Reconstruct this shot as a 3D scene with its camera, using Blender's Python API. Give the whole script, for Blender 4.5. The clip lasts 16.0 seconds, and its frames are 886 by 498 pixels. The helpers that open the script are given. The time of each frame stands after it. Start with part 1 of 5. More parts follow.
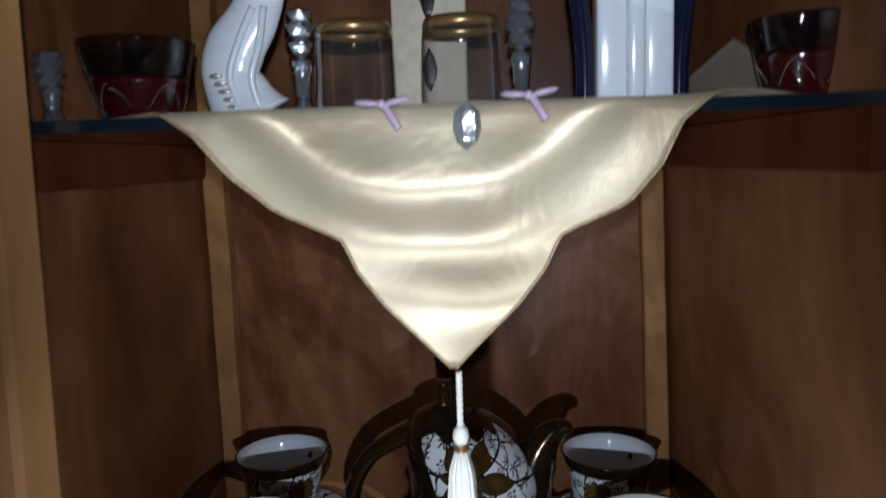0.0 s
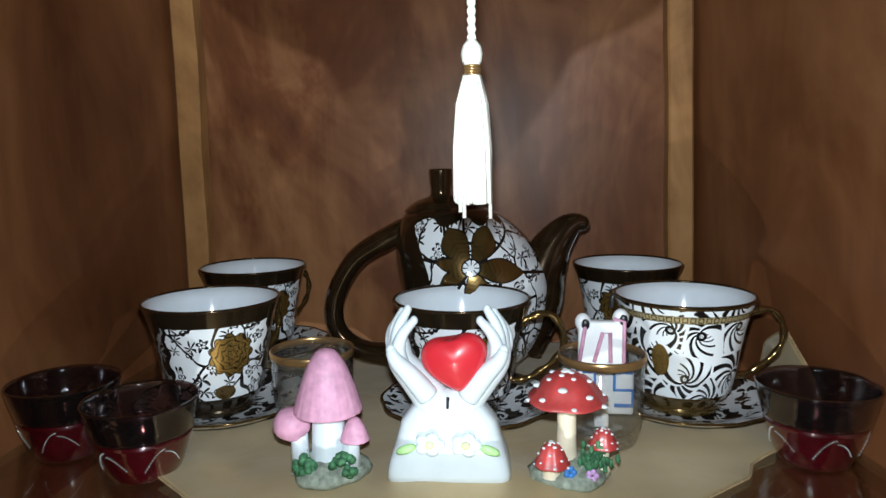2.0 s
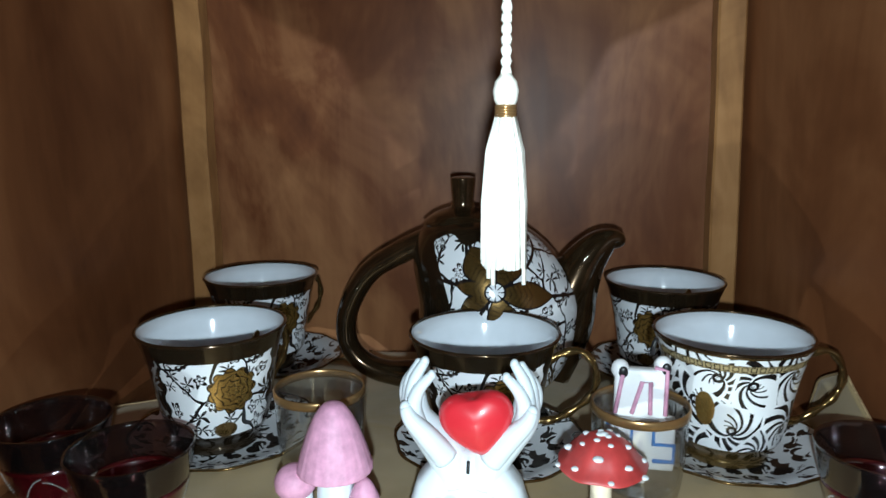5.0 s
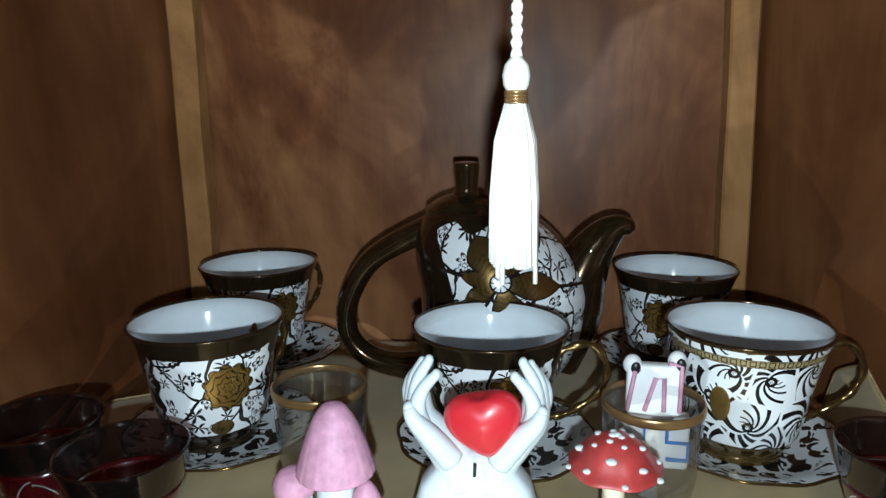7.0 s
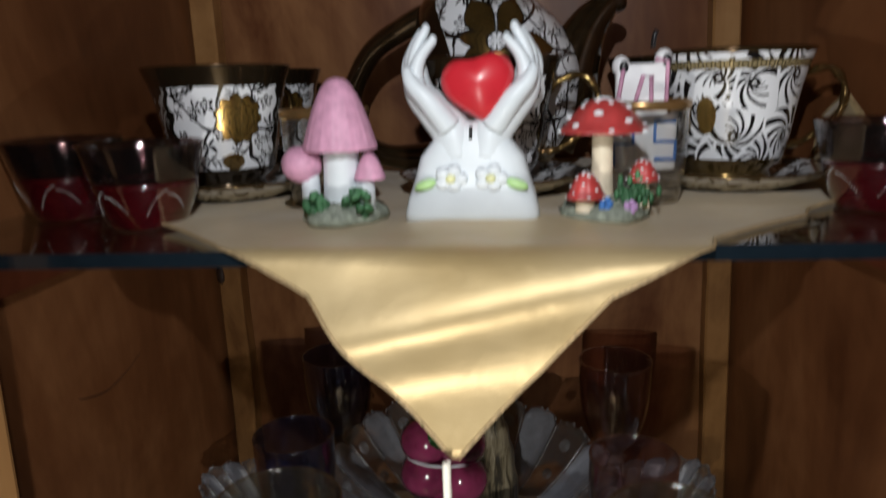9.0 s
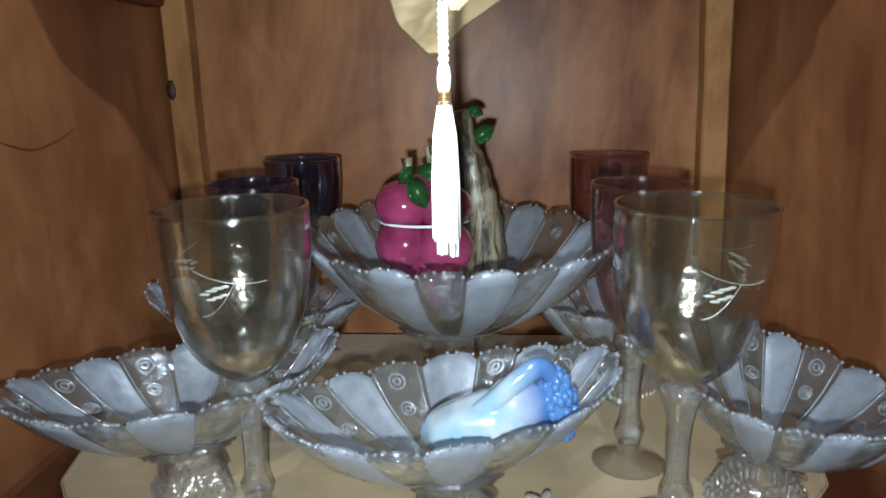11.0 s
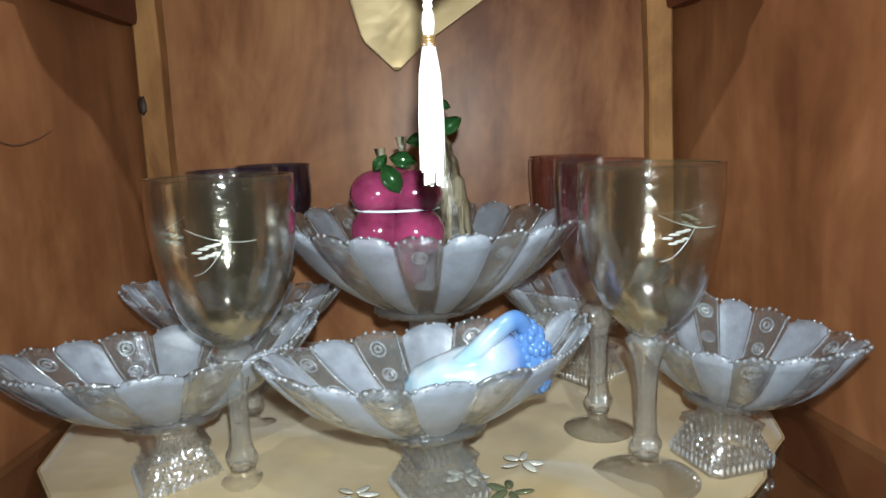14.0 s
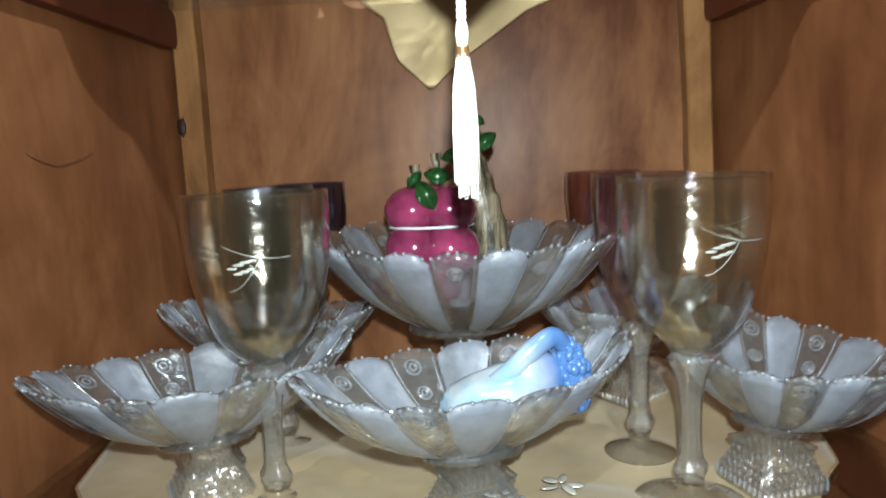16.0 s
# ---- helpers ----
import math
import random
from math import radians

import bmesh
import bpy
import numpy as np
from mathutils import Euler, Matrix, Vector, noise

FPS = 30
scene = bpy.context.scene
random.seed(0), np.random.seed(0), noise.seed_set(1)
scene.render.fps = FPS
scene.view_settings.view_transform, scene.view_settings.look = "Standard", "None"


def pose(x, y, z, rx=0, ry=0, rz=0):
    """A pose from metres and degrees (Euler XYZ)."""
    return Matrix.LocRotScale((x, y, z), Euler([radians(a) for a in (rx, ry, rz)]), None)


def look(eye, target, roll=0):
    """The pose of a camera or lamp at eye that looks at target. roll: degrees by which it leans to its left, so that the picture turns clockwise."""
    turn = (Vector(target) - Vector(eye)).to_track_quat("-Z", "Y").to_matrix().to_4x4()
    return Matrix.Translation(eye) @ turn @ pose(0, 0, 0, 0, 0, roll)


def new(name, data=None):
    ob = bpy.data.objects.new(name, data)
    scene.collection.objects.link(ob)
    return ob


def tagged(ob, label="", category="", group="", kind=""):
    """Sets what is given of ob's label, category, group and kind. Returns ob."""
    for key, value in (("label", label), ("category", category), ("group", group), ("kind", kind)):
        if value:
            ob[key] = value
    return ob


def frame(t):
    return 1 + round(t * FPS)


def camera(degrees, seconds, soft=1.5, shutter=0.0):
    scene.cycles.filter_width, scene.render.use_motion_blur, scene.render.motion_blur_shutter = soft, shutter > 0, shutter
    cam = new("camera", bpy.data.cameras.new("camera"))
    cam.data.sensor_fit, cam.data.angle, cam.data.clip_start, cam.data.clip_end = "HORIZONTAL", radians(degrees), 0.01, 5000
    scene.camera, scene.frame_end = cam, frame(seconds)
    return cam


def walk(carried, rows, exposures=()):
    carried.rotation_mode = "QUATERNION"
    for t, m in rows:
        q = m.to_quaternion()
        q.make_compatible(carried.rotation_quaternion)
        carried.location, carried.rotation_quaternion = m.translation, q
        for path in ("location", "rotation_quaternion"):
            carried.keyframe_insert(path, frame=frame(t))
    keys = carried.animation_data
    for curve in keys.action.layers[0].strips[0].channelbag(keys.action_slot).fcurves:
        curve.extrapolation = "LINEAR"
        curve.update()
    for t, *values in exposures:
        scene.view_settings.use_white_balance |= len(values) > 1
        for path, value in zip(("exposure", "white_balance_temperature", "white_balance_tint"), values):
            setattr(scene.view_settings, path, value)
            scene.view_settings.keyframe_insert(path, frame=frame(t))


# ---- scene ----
cam = camera(64.9, 16.0, shutter=0.6)
PATH = [
    (0, (0.067, -0.587, 0.305), (-0.126, 1.386, 0.044), -1.9),
    (0.5, (0.066, -0.593, 0.258), (-0.153, 1.381, 0.031), -2.1),
    (1, (0.063, -0.578, 0.193), (-0.088, 1.406, -0.012), -1.3),
    (1.5, (0.056, -0.551, 0.14), (-0.099, 1.425, -0.131), -1.4),
    (2, (0.052, -0.537, 0.147), (-0.108, 1.438, -0.127), -1.0),
    (2.5, (0.049, -0.527, 0.144), (-0.122, 1.44, -0.176), -1.1),
    (3, (0.046, -0.526, 0.144), (-0.116, 1.442, -0.176), -0.7),
    (3.5, (0.047, -0.527, 0.148), (-0.115, 1.443, -0.156), -0.9),
    (4, (0.045, -0.527, 0.151), (-0.111, 1.444, -0.151), -0.6),
    (4.5, (0.047, -0.518, 0.161), (-0.123, 1.448, -0.164), -0.9),
    (5, (0.047, -0.495, 0.175), (-0.165, 1.455, -0.211), -0.3),
    (5.2, (0.046, -0.484, 0.176), (-0.17, 1.458, -0.253), -0.6),
    (7.5, (0.044, -0.48, 0.177), (-0.169, 1.459, -0.266), -0.6),
    (8, (0.047, -0.488, 0.149), (-0.184, 1.45, -0.287), -0.9),
    (8.2, (0.046, -0.492, 0.136), (-0.148, 1.452, -0.292), -0.9),
    (8.4, (0.054, -0.497, 0.116), (-0.162, 1.45, -0.289), -1.2),
    (8.5, (0.055, -0.498, 0.106), (-0.143, 1.447, -0.315), -1.9),
    (8.6, (0.052, -0.504, 0.098), (-0.158, 1.435, -0.342), -1.4),
    (9, (0.051, -0.524, 0.058), (-0.186, 1.406, -0.41), -1.8),
    (9.4, (0.035, -0.517, 0.016), (-0.138, 1.423, -0.441), -1.0),
    (9.8, (0.036, -0.513, -0.014), (-0.13, 1.418, -0.509), -0.8),
    (10, (0.04, -0.508, -0.025), (-0.116, 1.412, -0.563), -1.2),
    (10.2, (0.041, -0.501, -0.049), (-0.116, 1.42, -0.583), -1.0),
    (12.3, (0.029, -0.533, -0.096), (-0.035, 1.413, -0.484), -2.0),
    (12.5, (0.029, -0.532, -0.094), (-0.024, 1.414, -0.482), -2.0),
    (13, (0.033, -0.532, -0.095), (-0.023, 1.408, -0.508), -2.0),
    (13.5, (0.033, -0.535, -0.113), (0.036, 1.410, -0.494), -1.5),
    (14, (0.027, -0.538, -0.119), (0.026, 1.421, -0.437), -1.8),
    (14.5, (0.031, -0.532, -0.114), (-0.009, 1.421, -0.460), -2.1),
    (15, (0.026, -0.504, -0.102), (-0.067, 1.443, -0.461), -3.1),
    (15.5, (0.027, -0.504, -0.116), (-0.102, 1.440, -0.478), -2.6),
    (16, (0.027, -0.534, -0.122), (-0.073, 1.434, -0.377), -2.5),
]
walk(cam, [(t, look(e, g, r)) for t, e, g, r in PATH], [
    (0, -0.75, 5650, 10), (0.5, -0.62, 5250, 2), (1.0, 0.08, 5400, -12), (1.5, 0.25, 5800, -4), (2.5, 0.0, 6050, 4), (5.2, 0.2, 5700, -3), (7.5, 0.08, 5750, -4),
    (8.2, -0.15, 6200, 2), (8.6, -0.45, 6750, 12), (9.5, -0.50, 6050, 10), (9.8, -0.1, 5500, 6), (10.2, 0.5, 5250, 4), (12.3, 1.44, 5750, 2), (14.0, 1.50, 5750, 2), (15.0, 1.58, 5650, -2), (15.5, 1.46, 5600, -1), (16.0, 1.46, 5750, 1)])

# ---------- world and lights ----------
world = bpy.data.worlds.new("dim_room")
world.use_nodes = True
scene.world = world
world.node_tree.nodes["Background"].inputs[0].default_value = (0.9, 0.8, 0.7, 1)
world.node_tree.nodes["Background"].inputs[1].default_value = 0.02


def torch(name, eye, aim, watts, cone, tone=(0.93, 0.97, 1.0)):
    lamp = bpy.data.lights.new(name, "SPOT")
    lamp.energy, lamp.spot_size, lamp.spot_blend = watts, radians(cone), 1.0
    lamp.shadow_soft_size, lamp.color = 0.004, tone
    ob = new(name, lamp)
    ob.matrix_world = look(eye, aim)
    return ob


torch("torch_light_upper", (0.07, -0.60, 0.325), (0.02, -0.20, 0.430), 6.4, 86)
torch("torch_light_middle", (0.050, -0.525, 0.162), (0.030, 0.0, 0.080), 4.5, 118)
torch("torch_light_lower", (0.032, -0.545, -0.096), (0.055, 0.0, -0.235), 3.5, 124, (0.97, 0.97, 0.92))


# ---------- node materials ----------
class Mat:
    """A principled material with short calls for nodes."""

    def __init__(self, name, color=(0.8, 0.8, 0.8), rough=0.5, metal=0.0, coat=0.0, coords="Object"):
        self.m = bpy.data.materials.new(name)
        self.m.use_nodes = True
        self.t = self.m.node_tree
        self.b = self.t.nodes["Principled BSDF"]
        self.out = self.t.nodes["Material Output"]
        self.set("Base Color", (*color, 1)), self.set("Roughness", rough), self.set("Metallic", metal)
        self.set("Coat Weight", coat), self.set("Coat Roughness", 0.04)
        self.tc = self.t.nodes.new("ShaderNodeTexCoord").outputs[coords]

    def set(self, key, value):
        self.b.inputs[key].default_value = value

    def link(self, a, b):
        self.t.links.new(a, b)

    def node(self, kind, values=None, **props):
        n = self.t.nodes.new(kind)
        for k, v in props.items():
            setattr(n, k, v)
        for k, v in (values or {}).items():
            if isinstance(v, bpy.types.NodeSocket):
                self.link(v, n.inputs[k])
            else:
                n.inputs[k].default_value = v
        return n

    def math(self, op, a, b=0.0, c=0.0):
        return self.node("ShaderNodeMath", {0: a, 1: b, 2: c}, operation=op).outputs[0]

    def noise(self, scale, detail=4.0, rough=0.55, stretch=None, warp=0.0):
        v = self.tc
        if stretch:
            v = self.node("ShaderNodeMapping", {"Vector": v, "Scale": stretch}).outputs[0]
        return self.node("ShaderNodeTexNoise", {"Vector": v, "Scale": scale, "Detail": detail, "Roughness": rough, "Distortion": warp}).outputs[0]

    def ramp(self, fac, stops):
        n = self.node("ShaderNodeValToRGB", {0: fac})
        r = n.color_ramp
        while len(r.elements) < len(stops):
            r.elements.new(0.5)
        for e, (p, c) in zip(r.elements, stops):
            e.position, e.color = p, (*c, 1)
        return n.outputs[0]

    def mix(self, fac, a, b):
        n = self.node("ShaderNodeMix", {}, data_type="RGBA")
        for i, v in ((0, fac), (6, a), (7, b)):
            if isinstance(v, bpy.types.NodeSocket):
                self.link(v, n.inputs[i])
            else:
                n.inputs[i].default_value = v if i == 0 else (*v, 1)
        return n.outputs[2]

    def color(self, s):
        self.link(s, self.b.inputs["Base Color"])

    def bump(self, s, strength=0.3, distance=0.001):
        n = self.node("ShaderNodeBump", {"Height": s, "Strength": strength, "Distance": distance})
        self.link(n.outputs[0], self.b.inputs["Normal"])

    def step(self, s, edge, soft=0.02):
        return self.node("ShaderNodeMapRange", {0: s, 1: edge - soft, 2: edge + soft}).outputs[0]


def wood(name, dark, mid, light, rough, scale=1.0, stain=0.5):
    w = Mat(name, mid, rough)
    big = w.noise(7 * scale, 5, 0.62, (1, 1, 0.45), 1.1)
    blotch = w.noise(16 * scale, 4, 0.6, (1, 1, 0.7), 0.8)
    grain = w.noise(45 * scale, 4, 0.6, (1, 1, 0.06), 0.5)
    fine = w.noise(230 * scale, 3, 0.6, (1, 1, 0.05))
    f = w.math("ADD", w.math("ADD", w.math("MULTIPLY", big, stain), w.math("MULTIPLY", blotch, 0.36)), w.math("ADD", w.math("MULTIPLY", grain, 0.09), w.math("MULTIPLY", fine, 0.045)))
    w.color(w.ramp(f, [(0.40, dark), (0.58, mid), (0.80, light)]))
    w.bump(fine, 0.07, 0.0006)
    w.link(w.math("MULTIPLY_ADD", grain, 0.12, rough), w.b.inputs["Roughness"])
    w.set("Specular IOR Level", 0.22)
    return w.m


def clear(name, tint, gloss=0.03, power=1.0, haze=0.0, veil=(0.6, 0.62, 0.65), bump=0.0, bend=0.0):
    """Clear glass: it lets light through, bends part of it, and mirrors more at grazing angles."""
    g = Mat(name)
    fr = g.math("MULTIPLY_ADD", g.math("POWER", g.node("ShaderNodeLayerWeight", {"Blend": 0.5}).outputs["Facing"], 3.0), 0.80, 0.08)
    thin = g.node("ShaderNodeBsdfTransparent", {"Color": (*tint, 1)}).outputs[0]
    h = g.node("ShaderNodeBump", {"Height": g.noise(140, 3), "Strength": bump, "Distance": 0.002}).outputs[0] if bump else None
    if bend:
        lens = g.node("ShaderNodeBsdfRefraction", {"Color": (*tint, 1), "Roughness": 0.03, "IOR": 1.48})
        if bump:
            g.link(h, lens.inputs["Normal"])
        thin = g.node("ShaderNodeMixShader", {0: bend, 1: thin, 2: lens.outputs[0]}).outputs[0]
    if haze:
        cloud = g.ramp(g.noise(130, 5, 0.65), [(0.3, tuple(c * 0.78 for c in veil)), (0.7, tuple(c * 1.2 for c in veil))])
        milk = g.node("ShaderNodeBsdfPrincipled", {"Base Color": cloud, "Roughness": 0.35}).outputs[0]
        thin = g.node("ShaderNodeMixShader", {0: haze, 1: thin, 2: milk}).outputs[0]
    shine = g.node("ShaderNodeBsdfGlossy", {"Roughness": gloss})
    if bump:
        g.link(h, shine.inputs["Normal"])
    s = g.node("ShaderNodeMixShader", {0: g.math("MINIMUM", g.math("MULTIPLY", fr, power), 1.0), 1: thin, 2: shine.outputs[0]}).outputs[0]
    g.link(s, g.out.inputs[0])
    return g.m


def flat(name, color, rough=0.5, metal=0.0, coat=0.0, spots=0.12, size=120.0):
    p = Mat(name, color, rough, metal, coat)
    n = p.noise(size, 4)
    p.color(p.ramp(n, [(0.3, tuple(c * (1 - spots) for c in color)), (0.7, tuple(min(1, c * (1 + spots)) for c in color))]))
    p.bump(n, 0.06, 0.0004)
    return p.m


def porcelain(name, kind, seed):
    """White glazed china with black flower or feather printing and gold."""
    p = Mat(name, (0.86, 0.88, 0.92), 0.12, 0.0, 0.6)
    white, black, gold = (0.86, 0.88, 0.92), (0.012, 0.010, 0.010), (0.40, 0.25, 0.07)
    bronze = (0.055, 0.037, 0.020)

    def both(*a):
        r = a[0]
        for b in a[1:]:
            r = p.math("MULTIPLY", r, b)
        return r

    def either(*a):
        r = a[0]
        for b in a[1:]:
            r = p.math("MAXIMUM", r, b)
        return r

    def less(a, b):
        return p.math("LESS_THAN", a, b)

    def more(a, b):
        return p.math("GREATER_THAN", a, b)

    def length(a, b):
        return p.math("SQRT", p.math("ADD", p.math("MULTIPLY", a, a), p.math("MULTIPLY", b, b)))

    x, y, z = p.node("ShaderNodeSeparateXYZ", {0: p.tc}).outputs
    ang = p.math("ARCTAN2", x, p.math("MULTIPLY", y, -1.0))
    u = p.math("MULTIPLY", ang, 0.046 if kind == "pot" else 0.031)
    uv = p.node("ShaderNodeCombineXYZ", {0: u, 1: z, 2: seed * 0.37}).outputs[0]
    warp = p.node("ShaderNodeTexNoise", {"Vector": uv, "Scale": 70.0, "Detail": 1.0}).outputs["Color"]
    bent = p.node("ShaderNodeVectorMath", {0: uv, 1: p.node("ShaderNodeVectorMath", {0: warp, "Scale": 0.010}, operation="SCALE").outputs[0]}).outputs[0]

    def cells(vector, scale, loose):
        """Cells of a scattered print: offset from the centre, polar form, three random numbers, border."""
        n = p.node("ShaderNodeTexVoronoi", {"Vector": vector, "Scale": scale, "Randomness": loose}, feature="F1", voronoi_dimensions="2D")
        e = p.node("ShaderNodeTexVoronoi", {"Vector": vector, "Scale": scale, "Randomness": loose}, feature="DISTANCE_TO_EDGE", voronoi_dimensions="2D")
        lx, ly, _ = p.node("ShaderNodeSeparateXYZ", {0: p.node("ShaderNodeVectorMath", {0: vector, 1: n.outputs["Position"]}, operation="SUBTRACT").outputs[0]}).outputs
        return length(lx, ly), p.math("ARCTAN2", ly, lx), p.node("ShaderNodeSeparateColor", {0: n.outputs["Color"]}).outputs, e.outputs["Distance"]

    if kind == "scroll":
        # feathered scrolls: each curls round its own centre, with strokes combed off the stem
        r, a, pick, border = cells(uv, 48.0, 0.85)
        lnr = p.math("LOGARITHM", p.math("MULTIPLY_ADD", r, 1000.0, 0.6), 2.718)
        turn = p.math("MULTIPLY_ADD", lnr, 1.1, p.math("MULTIPLY_ADD", pick[0], 6.28, a))
        across = p.math("MODULO", p.math("ADD", turn, 62.83), 6.2832)
        along = p.math("SUBTRACT", p.math("MULTIPLY", lnr, 0.9), a)
        comb = p.math("SINE", p.math("MULTIPLY_ADD", along, 10.0, p.math("MULTIPLY", across, 1.2)))
        feather = both(more(comb, p.math("MULTIPLY_ADD", across, 0.27, -0.70)), more(across, 0.7), less(across, 5.3))
        stem = less(across, 0.42)
        dark = both(either(feather, stem), more(border, 0.035))
        curl = both(less(r, 0.0026), more(r, 0.0011))
        dark = either(dark, curl)
    else:
        # outlined blossoms, sprigs of leaves and thin curling vines on white
        r, a, pick, border = cells(bent, {"rose": 105.0, "pot": 88.0}[kind], 0.8)
        size = p.math("MULTIPLY_ADD", pick[0], 0.0014, {"rose": 0.0030, "pot": 0.0036}[kind])
        spin = p.math("MULTIPLY", pick[1], 6.28)
        lob = p.math("ABSOLUTE", p.math("COSINE", p.math("ADD", p.math("MULTIPLY", a, 2.5), spin)))
        edge = p.math("MULTIPLY", size, p.math("MULTIPLY_ADD", lob, 0.55, 0.45))
        inner = p.math("SUBTRACT", edge, 0.0011)
        ring = both(less(r, edge), more(r, inner))
        vein = both(more(lob, 0.975), less(r, edge), more(r, p.math("MULTIPLY", size, 0.45)))
        eye = less(r, p.math("MULTIPLY", size, 0.22))
        blossom = either(ring, vein, eye)
        blade = p.math("ABSOLUTE", p.math("COSINE", p.math("ADD", p.math("MULTIPLY", a, 3.0), spin)))
        sprig = less(r, p.math("MULTIPLY", p.math("MULTIPLY", size, 1.15), p.math("POWER", blade, 2.2)))
        flowered = more(pick[2], 0.45)
        dark = either(both(flowered, blossom), both(p.math("SUBTRACT", 1.0, flowered), sprig))
        vine = p.node("ShaderNodeTexVoronoi", {"Vector": bent, "Scale": 48.0}, feature="DISTANCE_TO_EDGE", voronoi_dimensions="2D").outputs["Distance"]
        dark = either(dark, less(vine, 0.034))
    col = p.mix(dark, white, black)
    metal = 0.0

    def petal(du, dv, turn, length_, width, tip):
        """A pointed petal leaving the middle of a flower: returns inside, outline, vein."""
        c, n = math.cos(turn), math.sin(turn)
        along = p.math("ADD", p.math("MULTIPLY", du, c), p.math("MULTIPLY", dv, n))
        side = p.math("ABSOLUTE", p.math("SUBTRACT", p.math("MULTIPLY", dv, c), p.math("MULTIPLY", du, n)))
        f = p.math("DIVIDE", along, length_)
        bulge = p.math("SINE", p.math("MULTIPLY", p.math("POWER", p.math("MINIMUM", p.math("MAXIMUM", f, 0.0), 1.0), tip), math.pi))
        w = p.math("MULTIPLY", bulge, width)
        return less(side, w), less(side, p.math("ADD", w, 0.0009)), both(less(p.math("ABSOLUTE", p.math("SINE", p.math("ADD", p.math("MULTIPLY", along, 1100.0), p.math("MULTIPLY", side, 700.0)))), 0.22), less(f, 0.62))

    if kind == "pot":
        du, dv = p.math("SUBTRACT", u, -0.0005), p.math("SUBTRACT", z, 0.0770)
        rad = length(du, dv)
        flower = outline = lines = None
        for turn, ln, wd, tip in ((126, 0.028, 0.0074, 1.4), (60, 0.027, 0.0078, 1.5), (-8, 0.033, 0.0066, 1.05), (-75, 0.026, 0.0070, 1.3), (172, 0.020, 0.0036, 1.3), (212, 0.020, 0.0040, 1.3)):
            ins, out, ve = petal(du, dv, radians(turn), ln, wd, tip)
            flower = ins if flower is None else either(flower, ins)
            outline = out if outline is None else either(outline, out)
            lines = both(ins, ve) if lines is None else either(lines, both(ins, ve))
        col = p.mix(outline, col, black)
        col = p.mix(flower, col, (0.19, 0.115, 0.035))
        col = p.mix(both(lines, more(rad, 0.0075)), col, (0.03, 0.02, 0.01))
        spoke = less(p.math("ABSOLUTE", p.math("SINE", p.math("MULTIPLY", p.math("ARCTAN2", dv, du), 4.0))), 0.35)
        col = p.mix(less(rad, 0.0056), col, black)
        col = p.mix(both(less(rad, 0.0046), p.math("SUBTRACT", 1.0, both(spoke, more(rad, 0.0016)))), col, white)
        metal = both(flower, more(rad, 0.0056))
        # dark lustre round the ring handle, the spout and the lid
        hollow = p.math("SUBTRACT", -0.50, p.math("MULTIPLY", p.math("POWER", p.math("ABSOLUTE", p.math("SUBTRACT", z, 0.055)), 2.0), 190.0))
        crest = p.math("MULTIPLY_ADD", p.math("SINE", p.math("MULTIPLY", ang, 11.0)), 0.0025, z)
        lustre = either(less(ang, hollow), more(ang, 1.22), more(crest, 0.1030), less(z, 0.010))
        col = p.mix(lustre, col, bronze)
        metal = either(metal, lustre)
    elif kind == "rose":
        du, dv = p.math("SUBTRACT", u, 0.0090), p.math("SUBTRACT", z, 0.0375)
        rad, th = length(du, dv), p.math("ARCTAN2", dv, du)
        frill = p.math("MULTIPLY_ADD", p.math("ABSOLUTE", p.math("COSINE", p.math("MULTIPLY", th, 5.5))), 0.0022, 0.0098)
        fold = p.math("SINE", p.math("ADD", p.math("MULTIPLY", rad, 2300.0), p.math("MULTIPLY", p.math("ABSOLUTE", p.math("SINE", p.math("MULTIPLY_ADD", rad, 500.0, p.math("MULTIPLY", th, 3.5)))), 3.2)))
        col = p.mix(less(rad, p.math("ADD", frill, 0.0007)), col, black)
        col = p.mix(less(rad, frill), col, p.mix(more(fold, 0.72), gold, (0.05, 0.03, 0.01)))
        metal = less(rad, frill)
        # gold bud at the foot
        bu, bv = p.math("SUBTRACT", u, 0.0050), p.math("SUBTRACT", z, 0.0165)
        bud = less(length(bu, p.math("MULTIPLY", bv, 1.5)), 0.0062)
        col = p.mix(bud, col, (0.20, 0.12, 0.035))
        metal = either(metal, bud)
        # dark side fields with a ragged border, and the rim and foot bands
        wave = p.math("MULTIPLY_ADD", p.math("SINE", p.math("MULTIPLY", z, 520.0)), 0.05, p.math("ABSOLUTE", p.math("SUBTRACT", ang, 0.10)))
        side = more(wave, 0.92)
        col = p.mix(side, col, p.mix(both(dark, more(wave, 1.0)), (0.018, 0.014, 0.011), (0.34, 0.33, 0.32)))
        band = either(more(z, 0.0535), less(z, 0.0125))
        col = p.mix(band, col, bronze)
        metal = either(metal, band, p.math("MULTIPLY", side, 0.25))
    else:
        bu, bv = p.math("SUBTRACT", u, -0.0105), p.math("SUBTRACT", z, 0.0330)
        drop = less(length(bu, p.math("MULTIPLY", bv, 0.55)), 0.0048)
        col = p.mix(drop, col, gold)
        metal = drop
        # key band: small open squares between two gold lines
        cell_u = p.math("ABSOLUTE", p.math("SUBTRACT", p.math("FRACT", p.math("MULTIPLY", u, 290.0)), 0.5))
